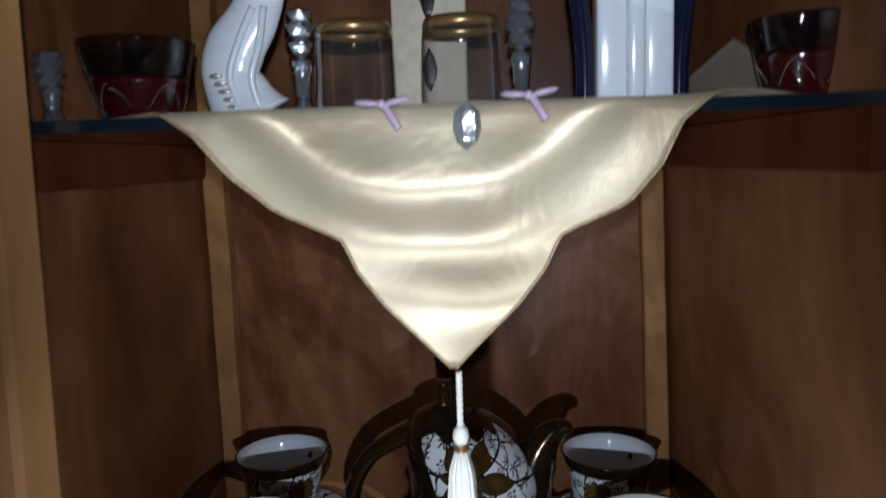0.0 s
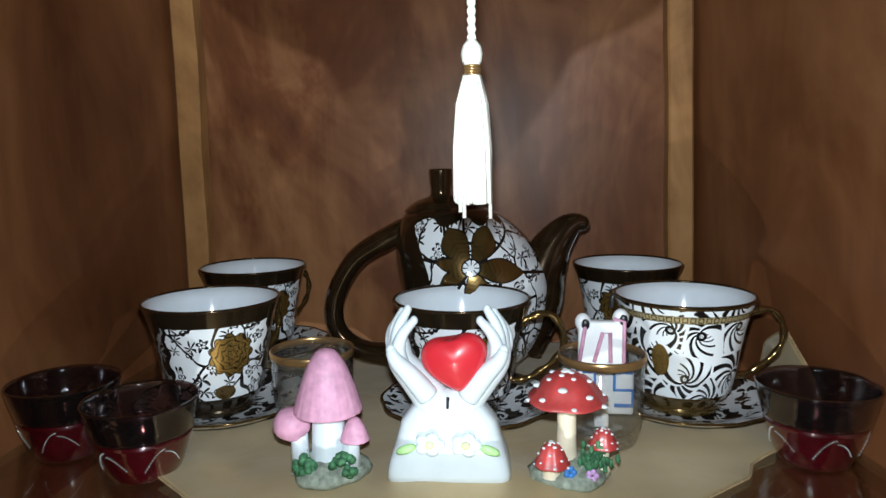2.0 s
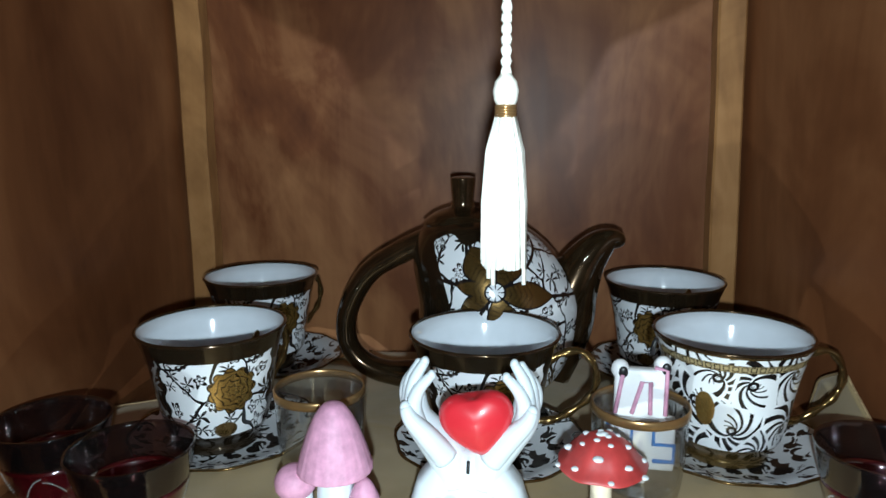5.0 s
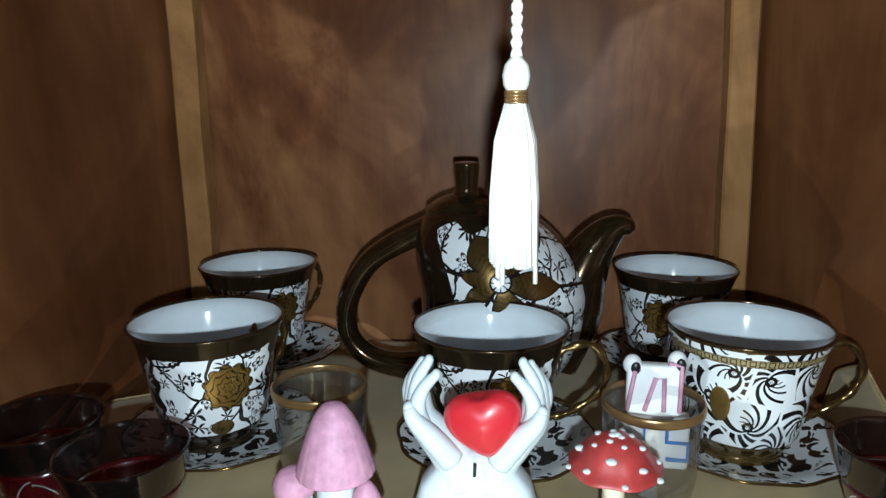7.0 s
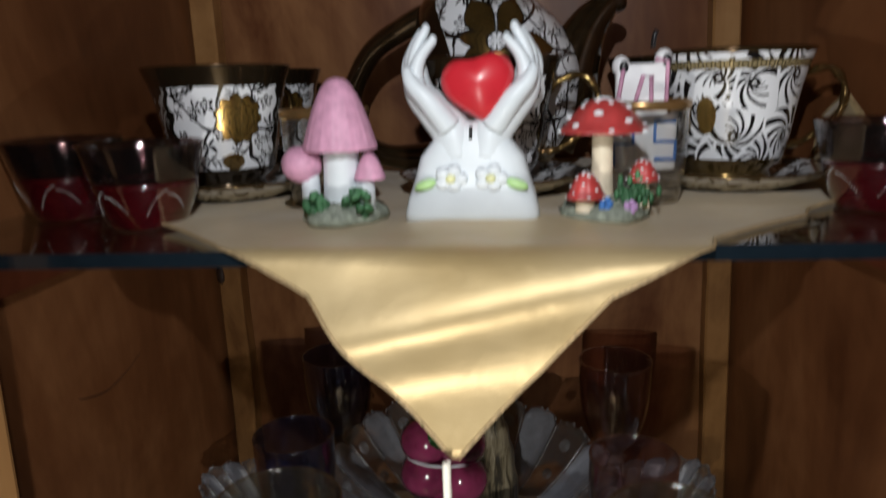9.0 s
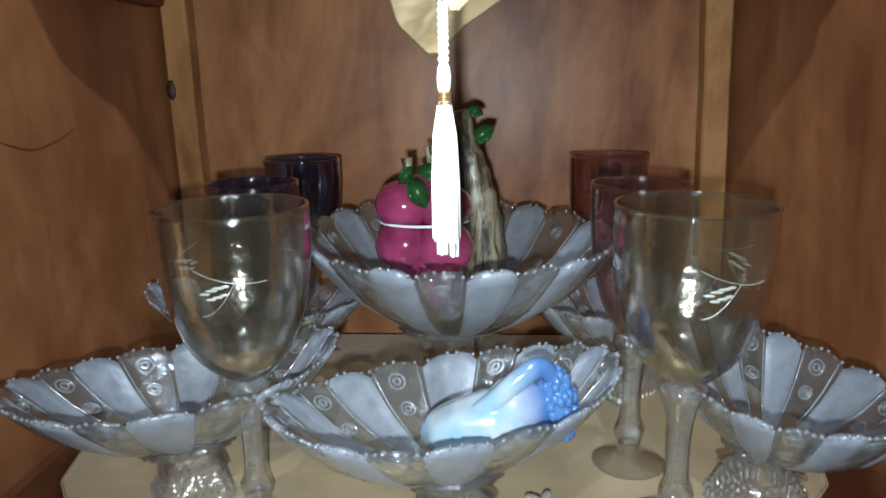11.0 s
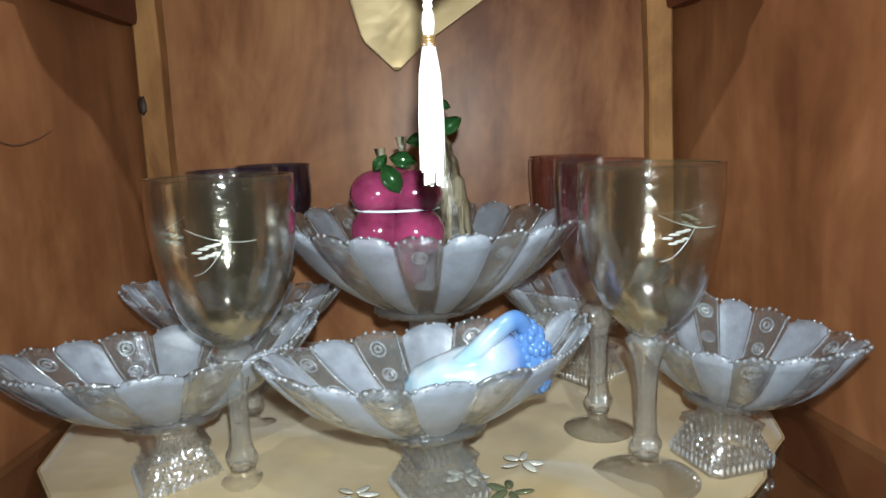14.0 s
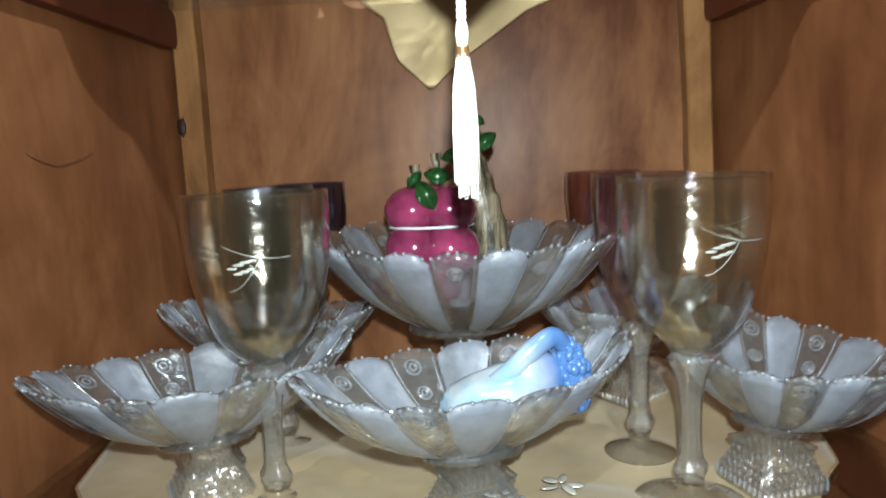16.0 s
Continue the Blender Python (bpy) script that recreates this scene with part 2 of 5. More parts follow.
        cell_v = p.math("ABSOLUTE", p.math("SUBTRACT", p.math("DIVIDE", p.math("SUBTRACT", z, 0.0540), 0.0040), 0.5))
        box_ = either(cell_u, cell_v)
        key = either(both(more(box_, 0.24), less(box_, 0.36)), more(cell_v, 0.43))
        band = both(more(z, 0.0540), less(z, 0.0580))
        col = p.mix(band, col, p.mix(key, (0.46, 0.37, 0.20), (0.05, 0.035, 0.015)))
        ends = either(more(z, 0.0612), less(z, 0.012))
        col = p.mix(ends, col, (0.16, 0.10, 0.03))
        metal = either(metal, ends, p.math("MULTIPLY", band, 0.4))
    p.color(col)
    p.link(p.math("MULTIPLY", metal, 0.78), p.b.inputs["Metallic"])
    p.link(p.math("MULTIPLY_ADD", metal, 0.10, 0.10), p.b.inputs["Roughness"])
    return p.m


M_PANEL = wood("stained_plywood", (0.058, 0.016, 0.006), (0.140, 0.048, 0.017), (0.34, 0.158, 0.066), 0.34, 1.0, 0.78)
M_SIDE = wood("side_plywood", (0.088, 0.029, 0.011), (0.180, 0.068, 0.026), (0.33, 0.145, 0.060), 0.36, 0.8, 0.72)
M_BATTEN = wood("pale_pine", (0.17, 0.075, 0.025), (0.36, 0.18, 0.065), (0.52, 0.29, 0.12), 0.42, 1.5, 0.6)
M_RAIL = wood("dark_red_rail", (0.05, 0.012, 0.006), (0.11, 0.028, 0.012), (0.17, 0.05, 0.02), 0.35, 1.2, 0.6)
M_POST = wood("orange_varnished_post", (0.42, 0.20, 0.075), (0.60, 0.31, 0.12), (0.72, 0.42, 0.19), 0.45, 0.7, 0.6)
M_STAIN = flat("brown_stain", (0.095, 0.036, 0.016), 0.5, spots=0.3, size=150)
M_KNOT = flat("dark_knot", (0.03, 0.012, 0.006), 0.6)
M_PLASTER = flat("room_plaster", (0.16, 0.14, 0.12), 0.9, spots=0.1, size=8)
M_SHELF = clear("shelf_glass", (0.90, 0.95, 0.93), 0.02, 1.3)
M_SHELF_EDGE = flat("shelf_glass_edge", (0.008, 0.014, 0.020), 0.15, 0.0, 0.3)
M_GLASS = clear("clear_glass", (0.990, 0.990, 0.985), 0.03, 1.3, 0.020, (0.7, 0.7, 0.68))
# clear glass; its amber tint paints in the golden cloth's refracted colour
M_GLASS_CLOTHGLOW = clear("clear_glass_amber_refraction", (0.985, 0.975, 0.930), 0.07, 1.8, 0.006, (0.75, 0.66, 0.40), 0.32, 0.08)
M_STEM = clear("cut_stem_glass", (0.990, 0.990, 0.985), 0.09, 2.0, 0.05, (0.78, 0.78, 0.75), 0.9, 0.06)
M_BLUEGLASS = clear("blue_glass", (0.64, 0.66, 0.80), 0.06, 1.3, 0.01, (0.1, 0.12, 0.3), 0.12)
M_PURPLEGLASS = clear("plum_glass", (0.92, 0.83, 0.83), 0.05, 1.3, 0.01, (0.3, 0.12, 0.15), 0.12)
M_REDGLASS = clear("red_glass", (0.34, 0.015, 0.030), 0.05, 1.7, 0.20, (0.20, 0.007, 0.016), 0.2)
M_SMOKE = clear("smoky_glass", (0.50, 0.40, 0.39), 0.04, 1.3, 0.01, (0.3, 0.3, 0.3), 0.2)
M_CRYSTAL = clear("cut_crystal", (0.955, 0.96, 0.96), 0.08, 1.4, 0.06, (0.55, 0.57, 0.58), 0.9, 0.10)
M_FROST = clear("frosted_glass", (0.84, 0.86, 0.90), 0.42, 0.6, 0.46, (0.34, 0.36, 0.41), 0.6)
M_BEAD = clear("glass_bead", (0.88, 0.89, 0.90), 0.10, 2.2, 0.22, (0.54, 0.56, 0.60), 0.3, 0.1)
M_CUT = clear("brilliant_cut_crystal", (0.86, 0.89, 0.92), 0.12, 3.2, 0.16, (0.55, 0.60, 0.66), 0.6)
M_ETCH = clear("etched_line", (0.9, 0.9, 0.88), 0.3, 1.0, 0.45, (0.6, 0.6, 0.55))
M_WHITE = flat("white_glaze", (0.82, 0.86, 0.90), 0.18, 0.0, 0.5, 0.03)
M_CUPIN = flat("white_cup_glaze", (0.78, 0.83, 0.90), 0.10, 0.0, 0.7, 0.02)
M_MATTWHITE = flat("matt_white_porcelain", (0.69, 0.75, 0.79), 0.45, 0.0, 0.15, 0.03)
M_GOLD = flat("gold_lustre", (0.19, 0.118, 0.042), 0.16, 0.85, 0.3, 0.25, 200)
M_BRONZE = flat("dark_gold_lustre", (0.060, 0.036, 0.017), 0.16, 0.75, 0.9, 0.3, 160)
M_GOLDRIM = flat("worn_gold_rim", (0.40, 0.24, 0.10), 0.28, 0.7)
M_ROSE = porcelain("rose_china", "rose", 1)
M_SCROLL = porcelain("scroll_china", "scroll", 2)
M_POT = porcelain("teapot_china", "pot", 3)
M_RED = flat("red_enamel", (0.58, 0.022, 0.035), 0.34, 0.0, 0.3, 0.05)
M_PINK = flat("pink_paint", (0.62, 0.31, 0.45), 0.55, spots=0.18, size=220)
M_CAPRED = flat("red_cap_paint", (0.46, 0.050, 0.048), 0.4, 0.0, 0.3, 0.2)
M_CREAM = flat("cream_paint", (0.75, 0.66, 0.50), 0.5)
M_GREEN = flat("green_moss_paint", (0.05, 0.16, 0.07), 0.6, spots=0.5, size=300)
M_GREYGREEN = flat("grey_green_stone_paint", (0.24, 0.27, 0.22), 0.7, spots=0.5, size=250)
M_LILAC = flat("lilac_paint", (0.50, 0.30, 0.58), 0.5)
M_SKY = flat("blue_paint", (0.05, 0.20, 0.58), 0.5)
M_BLACK = flat("black_paint", (0.012, 0.012, 0.014), 0.35)
M_PALEGREEN = flat("pale_green_paint", (0.38, 0.62, 0.26), 0.45)
M_PALEYELLOW = flat("pale_yellow_paint", (0.74, 0.76, 0.42), 0.45)
M_PLUM = flat("plum_glaze", (0.22, 0.030, 0.085), 0.12, 0.0, 0.8, 0.45, 60)
M_LEAF = flat("leaf_glaze", (0.03, 0.10, 0.025), 0.2, 0.0, 0.6, 0.5, 90)
M_HEM = flat("gold_brown_cord", (0.42, 0.30, 0.16), 0.5, 0.2, spots=0.4, size=700)
M_THREAD = flat("ivory_thread", (0.86, 0.83, 0.74), 0.6, spots=0.06, size=400)
M_RIBBON = flat("lilac_ribbon", (0.42, 0.31, 0.41), 0.35)
M_WAX = flat("white_wax", (0.82, 0.82, 0.84), 0.45, spots=0.04)
M_GLITTER = flat("silver_glitter", (0.80, 0.76, 0.74), 0.25, 0.6, 0.0, 0.3, 900)
M_SEQUIN = flat("silver_sequin", (0.62, 0.60, 0.52), 0.2, 0.5)
M_MOSS = flat("dark_olive_sequin", (0.10, 0.11, 0.06), 0.25, 0.3)
M_DARKBLUE = flat("dark_blue_glaze", (0.010, 0.012, 0.035), 0.15, 0.0, 0.6)


def bark():
    b = Mat("trunk_glaze", (0.3, 0.24, 0.15), 0.35, 0.0, 0.3)
    n = b.noise(260, 4, 0.6, (1, 1, 0.10), 0.6)
    b.color(b.ramp(n, [(0.40, (0.03, 0.024, 0.015)), (0.5, (0.14, 0.115, 0.070)), (0.62, (0.26, 0.225, 0.150))]))
    b.bump(n, 0.6, 0.002)
    return b.m


def pearl():
    p = Mat("pearl_blue_glaze", (0.5, 0.55, 0.6), 0.15, 0.05, 0.8)
    x = p.node("ShaderNodeSeparateXYZ", {0: p.tc}).outputs[0]
    f = p.math("MULTIPLY_ADD", p.noise(70, 3), 0.014, x)
    sheen = p.ramp(p.noise(45, 2), [(0.35, (0.25, 0.37, 0.47)), (0.5, (0.37, 0.42, 0.46)), (0.65, (0.38, 0.35, 0.38))])
    p.color(p.mix(p.node("ShaderNodeMapRange", {0: f, 1: 0.016, 2: 0.030}).outputs[0], sheen, (0.08, 0.16, 0.36)))
    return p.m


def satin(name, a, b):
    s = Mat(name, a, 0.45, 0.40)
    n = s.noise(18, 3, 0.5)
    s.color(s.ramp(n, [(0.3, a), (0.7, b)]))
    weave = s.noise(900, 2, 0.5, (1, 6, 1))
    h = s.math("ADD", s.math("ADD", s.noise(13, 3, 0.5, None, 1.0), s.math("MULTIPLY", s.noise(46, 3, 0.55, (1, 0.5, 1), 1.4), 0.12)), s.math("MULTIPLY", weave, 0.03))
    s.bump(h, 0.34, 0.006)
    s.set("Anisotropic", 0.5), s.set("Sheen Weight", 0.25)
    return s.m


M_BARK, M_PEARL = bark(), pearl()
M_SATIN = satin("champagne_satin", (0.45, 0.360, 0.220), (0.61, 0.510, 0.350))
# the same satin, with golden reflected light put into its colour
M_SATIN_GOLDLIT = satin("satin_golden_reflections", (0.44, 0.315, 0.140), (0.61, 0.470, 0.255))


# ---------- mesh helpers ----------
def finish(name, bm, mats, parent=None, smooth=True, label=""):
    me = bpy.data.meshes.new(name)
    bmesh.ops.recalc_face_normals(bm, faces=bm.faces)
    bm.to_mesh(me)
    bm.free()
    for m in (mats if isinstance(mats, (list, tuple)) else [mats]):
        me.materials.append(m)
    if smooth:
        me.polygons.foreach_set("use_smooth", [True] * len(me.polygons))
    ob = new(name, me)
    if parent:
        ob.parent = parent
    if label:
        ob["label"] = label
    return ob


def part(name, bm, material, parent, label="", smooth=True):
    return finish(name, bm, material, parent, smooth, label)


def thing(name, at, label, category, group="", turn=0.0):
    ob = new(name)
    ob.matrix_world = pose(*at, 0, 0, turn)
    ob.empty_display_size = 0.01
    return tagged(ob, label, category, group)


def box(bm, lo, hi, bevel=0.0, mat=0):
    r = bmesh.ops.create_cube(bm, size=1.0)
    vs = r["verts"]
    for v in vs:
        v.co = Vector([lo[i] if v.co[i] < 0 else hi[i] for i in range(3)])
    fs = {f for v in vs for f in v.link_faces}
    for f in fs:
        f.material_index = mat
    if bevel:
        es = {e for v in vs for e in v.link_edges}
        bmesh.ops.bevel(bm, geom=list(es), offset=bevel, segments=2, affect="EDGES", profile=0.5)
    return bm


def lathe(bm, profile, seg=48, mat=0, centre=(0, 0, 0), sx=1.0, sy=1.0, wob=None, close=False, caps=(True, True)):
    """Turns (radius, height) pairs round z."""
    rings = []
    for r, z in profile:
        ring = []
        for i in range(seg):
            a = 2 * math.pi * i / seg
            k = wob(a, z) if wob else 1.0
            ring.append(bm.verts.new((centre[0] + r * k * math.cos(a) * sx, centre[1] + r * k * math.sin(a) * sy, centre[2] + z)))
        rings.append(ring)
    pairs = list(zip(rings, rings[1:])) + ([(rings[-1], rings[0])] if close else [])
    for a, b in pairs:
        for i in range(seg):
            f = bm.faces.new((a[i], a[(i + 1) % seg], b[(i + 1) % seg], b[i]))
            f.material_index = mat
    if not close:
        for ring, r, on in ((rings[0], profile[0][0], caps[0]), (rings[-1], profile[-1][0], caps[1])):
            if r > 1e-5 and on:
                f = bm.faces.new(ring)
                f.material_index = mat
    return bm


def smoothed(points, n):
    """A Catmull-Rom line through points (tuples of any length)."""
    p = [np.array(points[0])] + [np.array(q) for q in points] + [np.array(points[-1])]
    out = []
    for i in range(1, len(p) - 2):
        for k in range(n):
            t = k / n
            a, b, c, d = p[i - 1], p[i], p[i + 1], p[i + 2]
            out.append(tuple(0.5 * (2 * b + (c - a) * t + (2 * a - 5 * b + 4 * c - d) * t * t + (3 * b - a - 3 * c + d) * t ** 3)))
    out.append(tuple(p[-2]))
    return out


def tube(bm, line, radii, seg=12, mat=0, squash=1.0):
    """A tube along a line; radii one number or one per point."""
    pts = [Vector(q[:3]) for q in line]
    if not isinstance(radii, (list, tuple)):
        radii = [radii] * len(pts)
    rings, side = [], None
    for i, q in enumerate(pts):
        d = (pts[min(i + 1, len(pts) - 1)] - pts[max(i - 1, 0)]).normalized()
        if side is None:
            side = d.cross(Vector((0, 1, 0.01))).normalized()
        side = (side - d * side.dot(d)).normalized()
        up = d.cross(side)
        rings.append([bm.verts.new(q + (side * math.cos(a) + up * math.sin(a) * squash) * radii[i]) for a in [2 * math.pi * k / seg for k in range(seg)]])
    for a, b in zip(rings, rings[1:]):
        for i in range(seg):
            f = bm.faces.new((a[i], a[(i + 1) % seg], b[(i + 1) % seg], b[i]))
            f.material_index = mat
    for ring in (rings[0], rings[-1]):
        bm.faces.new(ring).material_index = mat
    return bm


def blob(bm, at, size, mat=0, seg=16, lump=0.0, turn=None):
    r = bmesh.ops.create_uvsphere(bm, u_segments=seg, v_segments=max(6, seg // 2), radius=1.0)
    for v in r["verts"]:
        k = 1 + lump * noise.noise(v.co * 2.3 + Vector(at) * 90)
        q = Vector((v.co.x * size[0], v.co.y * size[1], v.co.z * size[2])) * k
        if turn:
            q = turn @ q
        v.co = q + Vector(at)
    for f in {f for v in r["verts"] for f in v.link_faces}:
        f.material_index = mat
    return bm


# ---------- the cabinet ----------
Z1, Z2, Z3 = 0.327, 0.0, -0.276
TOP, LOW = 0.75, -0.62
FRONT = -0.283


def lean(z):
    """The wall on the right stands slightly out of plumb."""
    return 0.03 * (0.1 - z)


def wall_x(side, y, z=0.1):
    """The inner face of a side wall at depth y and height z."""
    return -0.200 if side < 0 else 0.200 - 0.12 * y + lean(z)


bm = bmesh.new()
box(bm, (-0.24, 0.012, LOW), (0.32, 0.028, TOP))
tagged(finish("wall_back", bm, M_PANEL, smooth=False), "reddish brown stained plywood back panel of the cabinet", "cabinet back", kind="structure")
for side, name in ((-1, "wall_left"), (1, "wall_right")):
    bm = bmesh.new()
    box(bm, (-0.5, -0.345, LOW), (0.5, 0.0115, TOP))
    for v in bm.verts:
        v.co.x = wall_x(side, v.co.y, v.co.z) + (side * 0.018 if v.co.x * side > 0 else 0)
    tagged(finish(name, bm, M_SIDE, smooth=False), "reddish brown stained plywood side panel of the cabinet", "cabinet side", kind="structure")
for name, lo, hi in (("floor", LOW - 0.02, LOW), ("ceiling", TOP, TOP + 0.02)):
    bm = bmesh.new()
    box(bm, (-0.24, -0.345, lo), (0.30, 0.020, hi))
    tagged(finish(name, bm, M_SIDE, smooth=False), "brown wooden board that closes the cabinet", "cabinet board", kind="structure")

# corner battens: slightly uneven square strips
for side in (-1, 1):
    bm = bmesh.new()
    rings = []
    for i in range(40):
        z = LOW + (TOP - LOW) * i / 39
        w = 0.0005 * math.sin(i * 1.7 + side) + 0.0004 * math.sin(i * 0.6)
        x0, x1 = (-0.1975, -0.1790 + w) if side < 0 else (0.1790 + w + lean(z), 0.1975 + lean(z))
        y0 = -0.003 + w
        rings.append([bm.verts.new(q) for q in ((x0, y0, z), (x0 + 0.0014, y0 - 0.0014, z), (x1 - 0.0014, y0 - 0.0014, z), (x1, y0, z), (x1, 0.011, z), (x0, 0.011, z))])
    for a, b in zip(rings, rings[1:]):
        for k in range(6):
            bm.faces.new((a[k], a[(k + 1) % 6], b[(k + 1) % 6], b[k]))
    strip = tagged(finish("corner_batten", bm, M_BATTEN, smooth=False), "pale pine corner batten of the cabinet with knots", "batten", "corner battens", "structure")
    if side < 0:
        bm = bmesh.new()
        blob(bm, (-0.195, -0.0040, -0.090), (0.0035, 0.0022, 0.0075), 0, 12, 0.3)
        finish("knot", bm, M_KNOT, strip)

# front posts of the cabinet's opening
for x0, x1 in ((-0.215, -0.1400), (0.262, 0.32)):
    bm = bmesh.new()
    box(bm, (x0, -0.325, LOW), (x1, -0.298, TOP), 0.003)
    for v in bm.verts:
        v.co.x += 0.025 * (v.co.z - 0.25) * math.copysign(1.0, -x0)
    tagged(finish("front_post", bm, M_POST, smooth=False), "orange varnished wooden front post of the cabinet", "post", "front posts", "structure")

# rails under the glass, with rounded ends
for z, name in ((Z1, "upper"), (Z2, "middle"), (Z3, "lower")):
    for side in (-1, 1):
        bm = bmesh.new()
        y0, y1, h, r = -0.280, -0.012, 0.027, 0.006
        prof = [(y0, -h), (y1 - r, -h), (y1 - r * 0.3, -h + r * 0.3), (y1, -h + r), (y1, -r), (y1 - r * 0.3, -r * 0.3), (y1 - r, 0), (y0, 0)]
        faces = []
        for k in (0, 0.010):
            faces.append([bm.verts.new((wall_x(side, y, z) - side * (0.0005 + k), y, z - 0.0065 + q)) for y, q in prof])
        bm.faces.new(faces[0]), bm.faces.new(list(reversed(faces[1])))
        for i in range(len(prof)):
            j = (i + 1) % len(prof)
            bm.faces.new((faces[0][i], faces[0][j], faces[1][j], faces[1][i]))
        tagged(finish("shelf_rail", bm, M_RAIL, smooth=False), "dark red wooden rail holding up a glass shelf", "rail", "shelf rails", "structure")

# glass shelves
for z in (Z1, Z2, Z3):
    bm = bmesh.new()
    box(bm, (-0.5, FRONT, z - 0.006), (0.5, -0.012, z - 0.0005), 0.0008)
    for v in bm.verts:
        v.co.x = wall_x(v.co.x, v.co.y, z) - math.copysign(0.0015, v.co.x)
        if v.co.y < -0.2:
            v.co.y += v.co.x * 0.05
    pane = finish("glass_shelf", bm, M_SHELF, smooth=False)
    pane.visible_shadow = False
    bm = bmesh.new()
    box(bm, (-0.5, FRONT - 0.0012, z - 0.0062), (0.5, FRONT - 0.0002, z - 0.0003), 0.0003)
    for v in bm.verts:
        v.co.x = wall_x(v.co.x, v.co.y, z) - math.copysign(0.0015, v.co.x)
        v.co.y += v.co.x * 0.05
    part("front_edge", bm, M_SHELF_EDGE, pane, "dark polished front edge", smooth=False).visible_shadow = False
    tagged(pane, "clear glass shelf resting on wooden rails", "shelf", "glass shelves")

# the dim room behind the camera
for name, lo, hi in (("room_wall_north", (-0.70, 0.10, -0.80), (0.70, 0.14, 0.95)), ("room_wall_south", (-0.70, -1.14, -0.80), (0.70, -1.10, 0.95)),
                     ("room_wall_west", (-0.74, -1.10, -0.80), (-0.70, 0.10, 0.95)), ("room_wall_east", (0.70, -1.10, -0.80), (0.74, 0.10, 0.95)),
                     ("room_floor", (-0.70, -1.10, -0.84), (0.70, 0.10, -0.80)), ("room_ceiling", (-0.70, -1.10, 0.95), (0.70, 0.10, 0.99))):
    bm = bmesh.new()
    box(bm, lo, hi)
    tagged(finish(name, bm, M_PLASTER, smooth=False), "plain plaster that closes the dim room", "room", kind="structure")


SMEAR = [(-0.2, -0.123, -0.109), (-0.2, -0.140, -0.114), (-0.2, -0.162, -0.117), (-0.2, -0.181, -0.113), (-0.2, -0.188, -0.110)]


# ---------- cloths ----------
def cloth(z, cx, lean, widths, wave, label, back=1.0, rumple=0.0030, stuff=None, steps=70, across=64):
    """A square cloth laid cornerwise: flat on the glass, falling over the front and back edges."""
    ds = [d for d, w in widths]
    ws = [w for d, w in widths]
    d1 = ds[-1]
    cy = (FRONT - 0.012) / 2
    half = cy - FRONT
    bm = bmesh.new()
    rows = []
    n = steps
    for i in range(2 * n + 1):
        s = (i - n) / n * (half + d1)
        d = abs(s) - half
        w = float(np.interp(d, ds, ws))
        row = []
        for k in range(across + 1):
            u = 2 * k / across - 1
            x = cx + u * w + (lean if s < 0 else -0.030) * min(1.0, max(0.0, d) / 0.05)
            wr = noise.noise(Vector((x * 14, s * 16, z * 9 + 3)))
            wr += 0.40 * max(0.0, noise.noise(Vector((x * 40 + s * 12, s * 30, z * 9 + 8))))
            edge = 0.05 * (x - cx)
            if d <= 0:
                y, zz = cy + s, z + 0.0012 + rumple * max(0.0, wr)
                y += edge * max(0.0, -s / half)
                lim = 0.196 if x < 0 else wall_x(1, y, z) - 0.004
                if abs(x) > lim:
                    zz += (abs(x) - lim) * 1.0
                    x = math.copysign(lim - 0.15 * (abs(x) - lim), x)
            elif s < 0:
                e = min(d, 0.008) / 0.008
                bow = wave(x - cx, d)
                y = FRONT + edge - 0.0035 * math.sin(e * math.pi / 2) - 0.001 - bow
                zz = z + 0.0012 - (d - 0.003 * e) if d > 0.008 else z + 0.0012 - 0.005 * (1 - math.cos(e * math.pi / 2))
            else:
                y = -0.0105 + min(d, 0.006) * 0.8 + 0.002 * wr
                zz = z + 0.0012 - d * back
            row.append(bm.verts.new((x, y, zz)))
        rows.append(row)
    for a, b in zip(rows, rows[1:]):
        for k in range(across):
            try:
                bm.faces.new((a[k], a[k + 1], b[k + 1], b[k]))
            except ValueError:
                pass
    edges = {k: [row[k].co.copy() for row in rows] for k in (0, -1)}
    bmesh.ops.remove_doubles(bm, verts=bm.verts, dist=0.00005)
    ob = finish("satin_cloth", bm, stuff or M_SATIN)
    sol = ob.modifiers.new("thickness", "SOLIDIFY")
    sol.thickness = 0.0006
    # corded hem along both edges
    for k in (0, -1):
        hem = bmesh.new()
        tube(hem, edges[k], 0.0007, 6)
        part("hem", hem, M_HEM, ob, "corded gold hem")
    return tagged(ob, label, "cloth", "satin shelf cloths")


def drape_a(x, d):
    soft = 0.003 * noise.noise(Vector((x * 22, d * 26, 4.0)))
    return soft + 0.007 * math.exp(-((d - 0.042 + 0.9 * x * x * 8) / 0.017) ** 2) - 0.003 * math.exp(-((d - 0.062 - 0.1 * x) / 0.018) ** 2) + 0.004 * math.exp(-((d - 0.088) / 0.020) ** 2) + 0.0015 * math.sin(x * 60 + d * 70)


def drape_b(x, d):
    soft = 0.0016 * noise.noise(Vector((x * 18, d * 22, 9.0)))
    return soft + 0.008 * math.exp(-((d - 0.024 + 0.22 * x) / 0.015) ** 2) - 0.004 * math.exp(-((d - 0.055) / 0.018) ** 2) + 0.36 * d


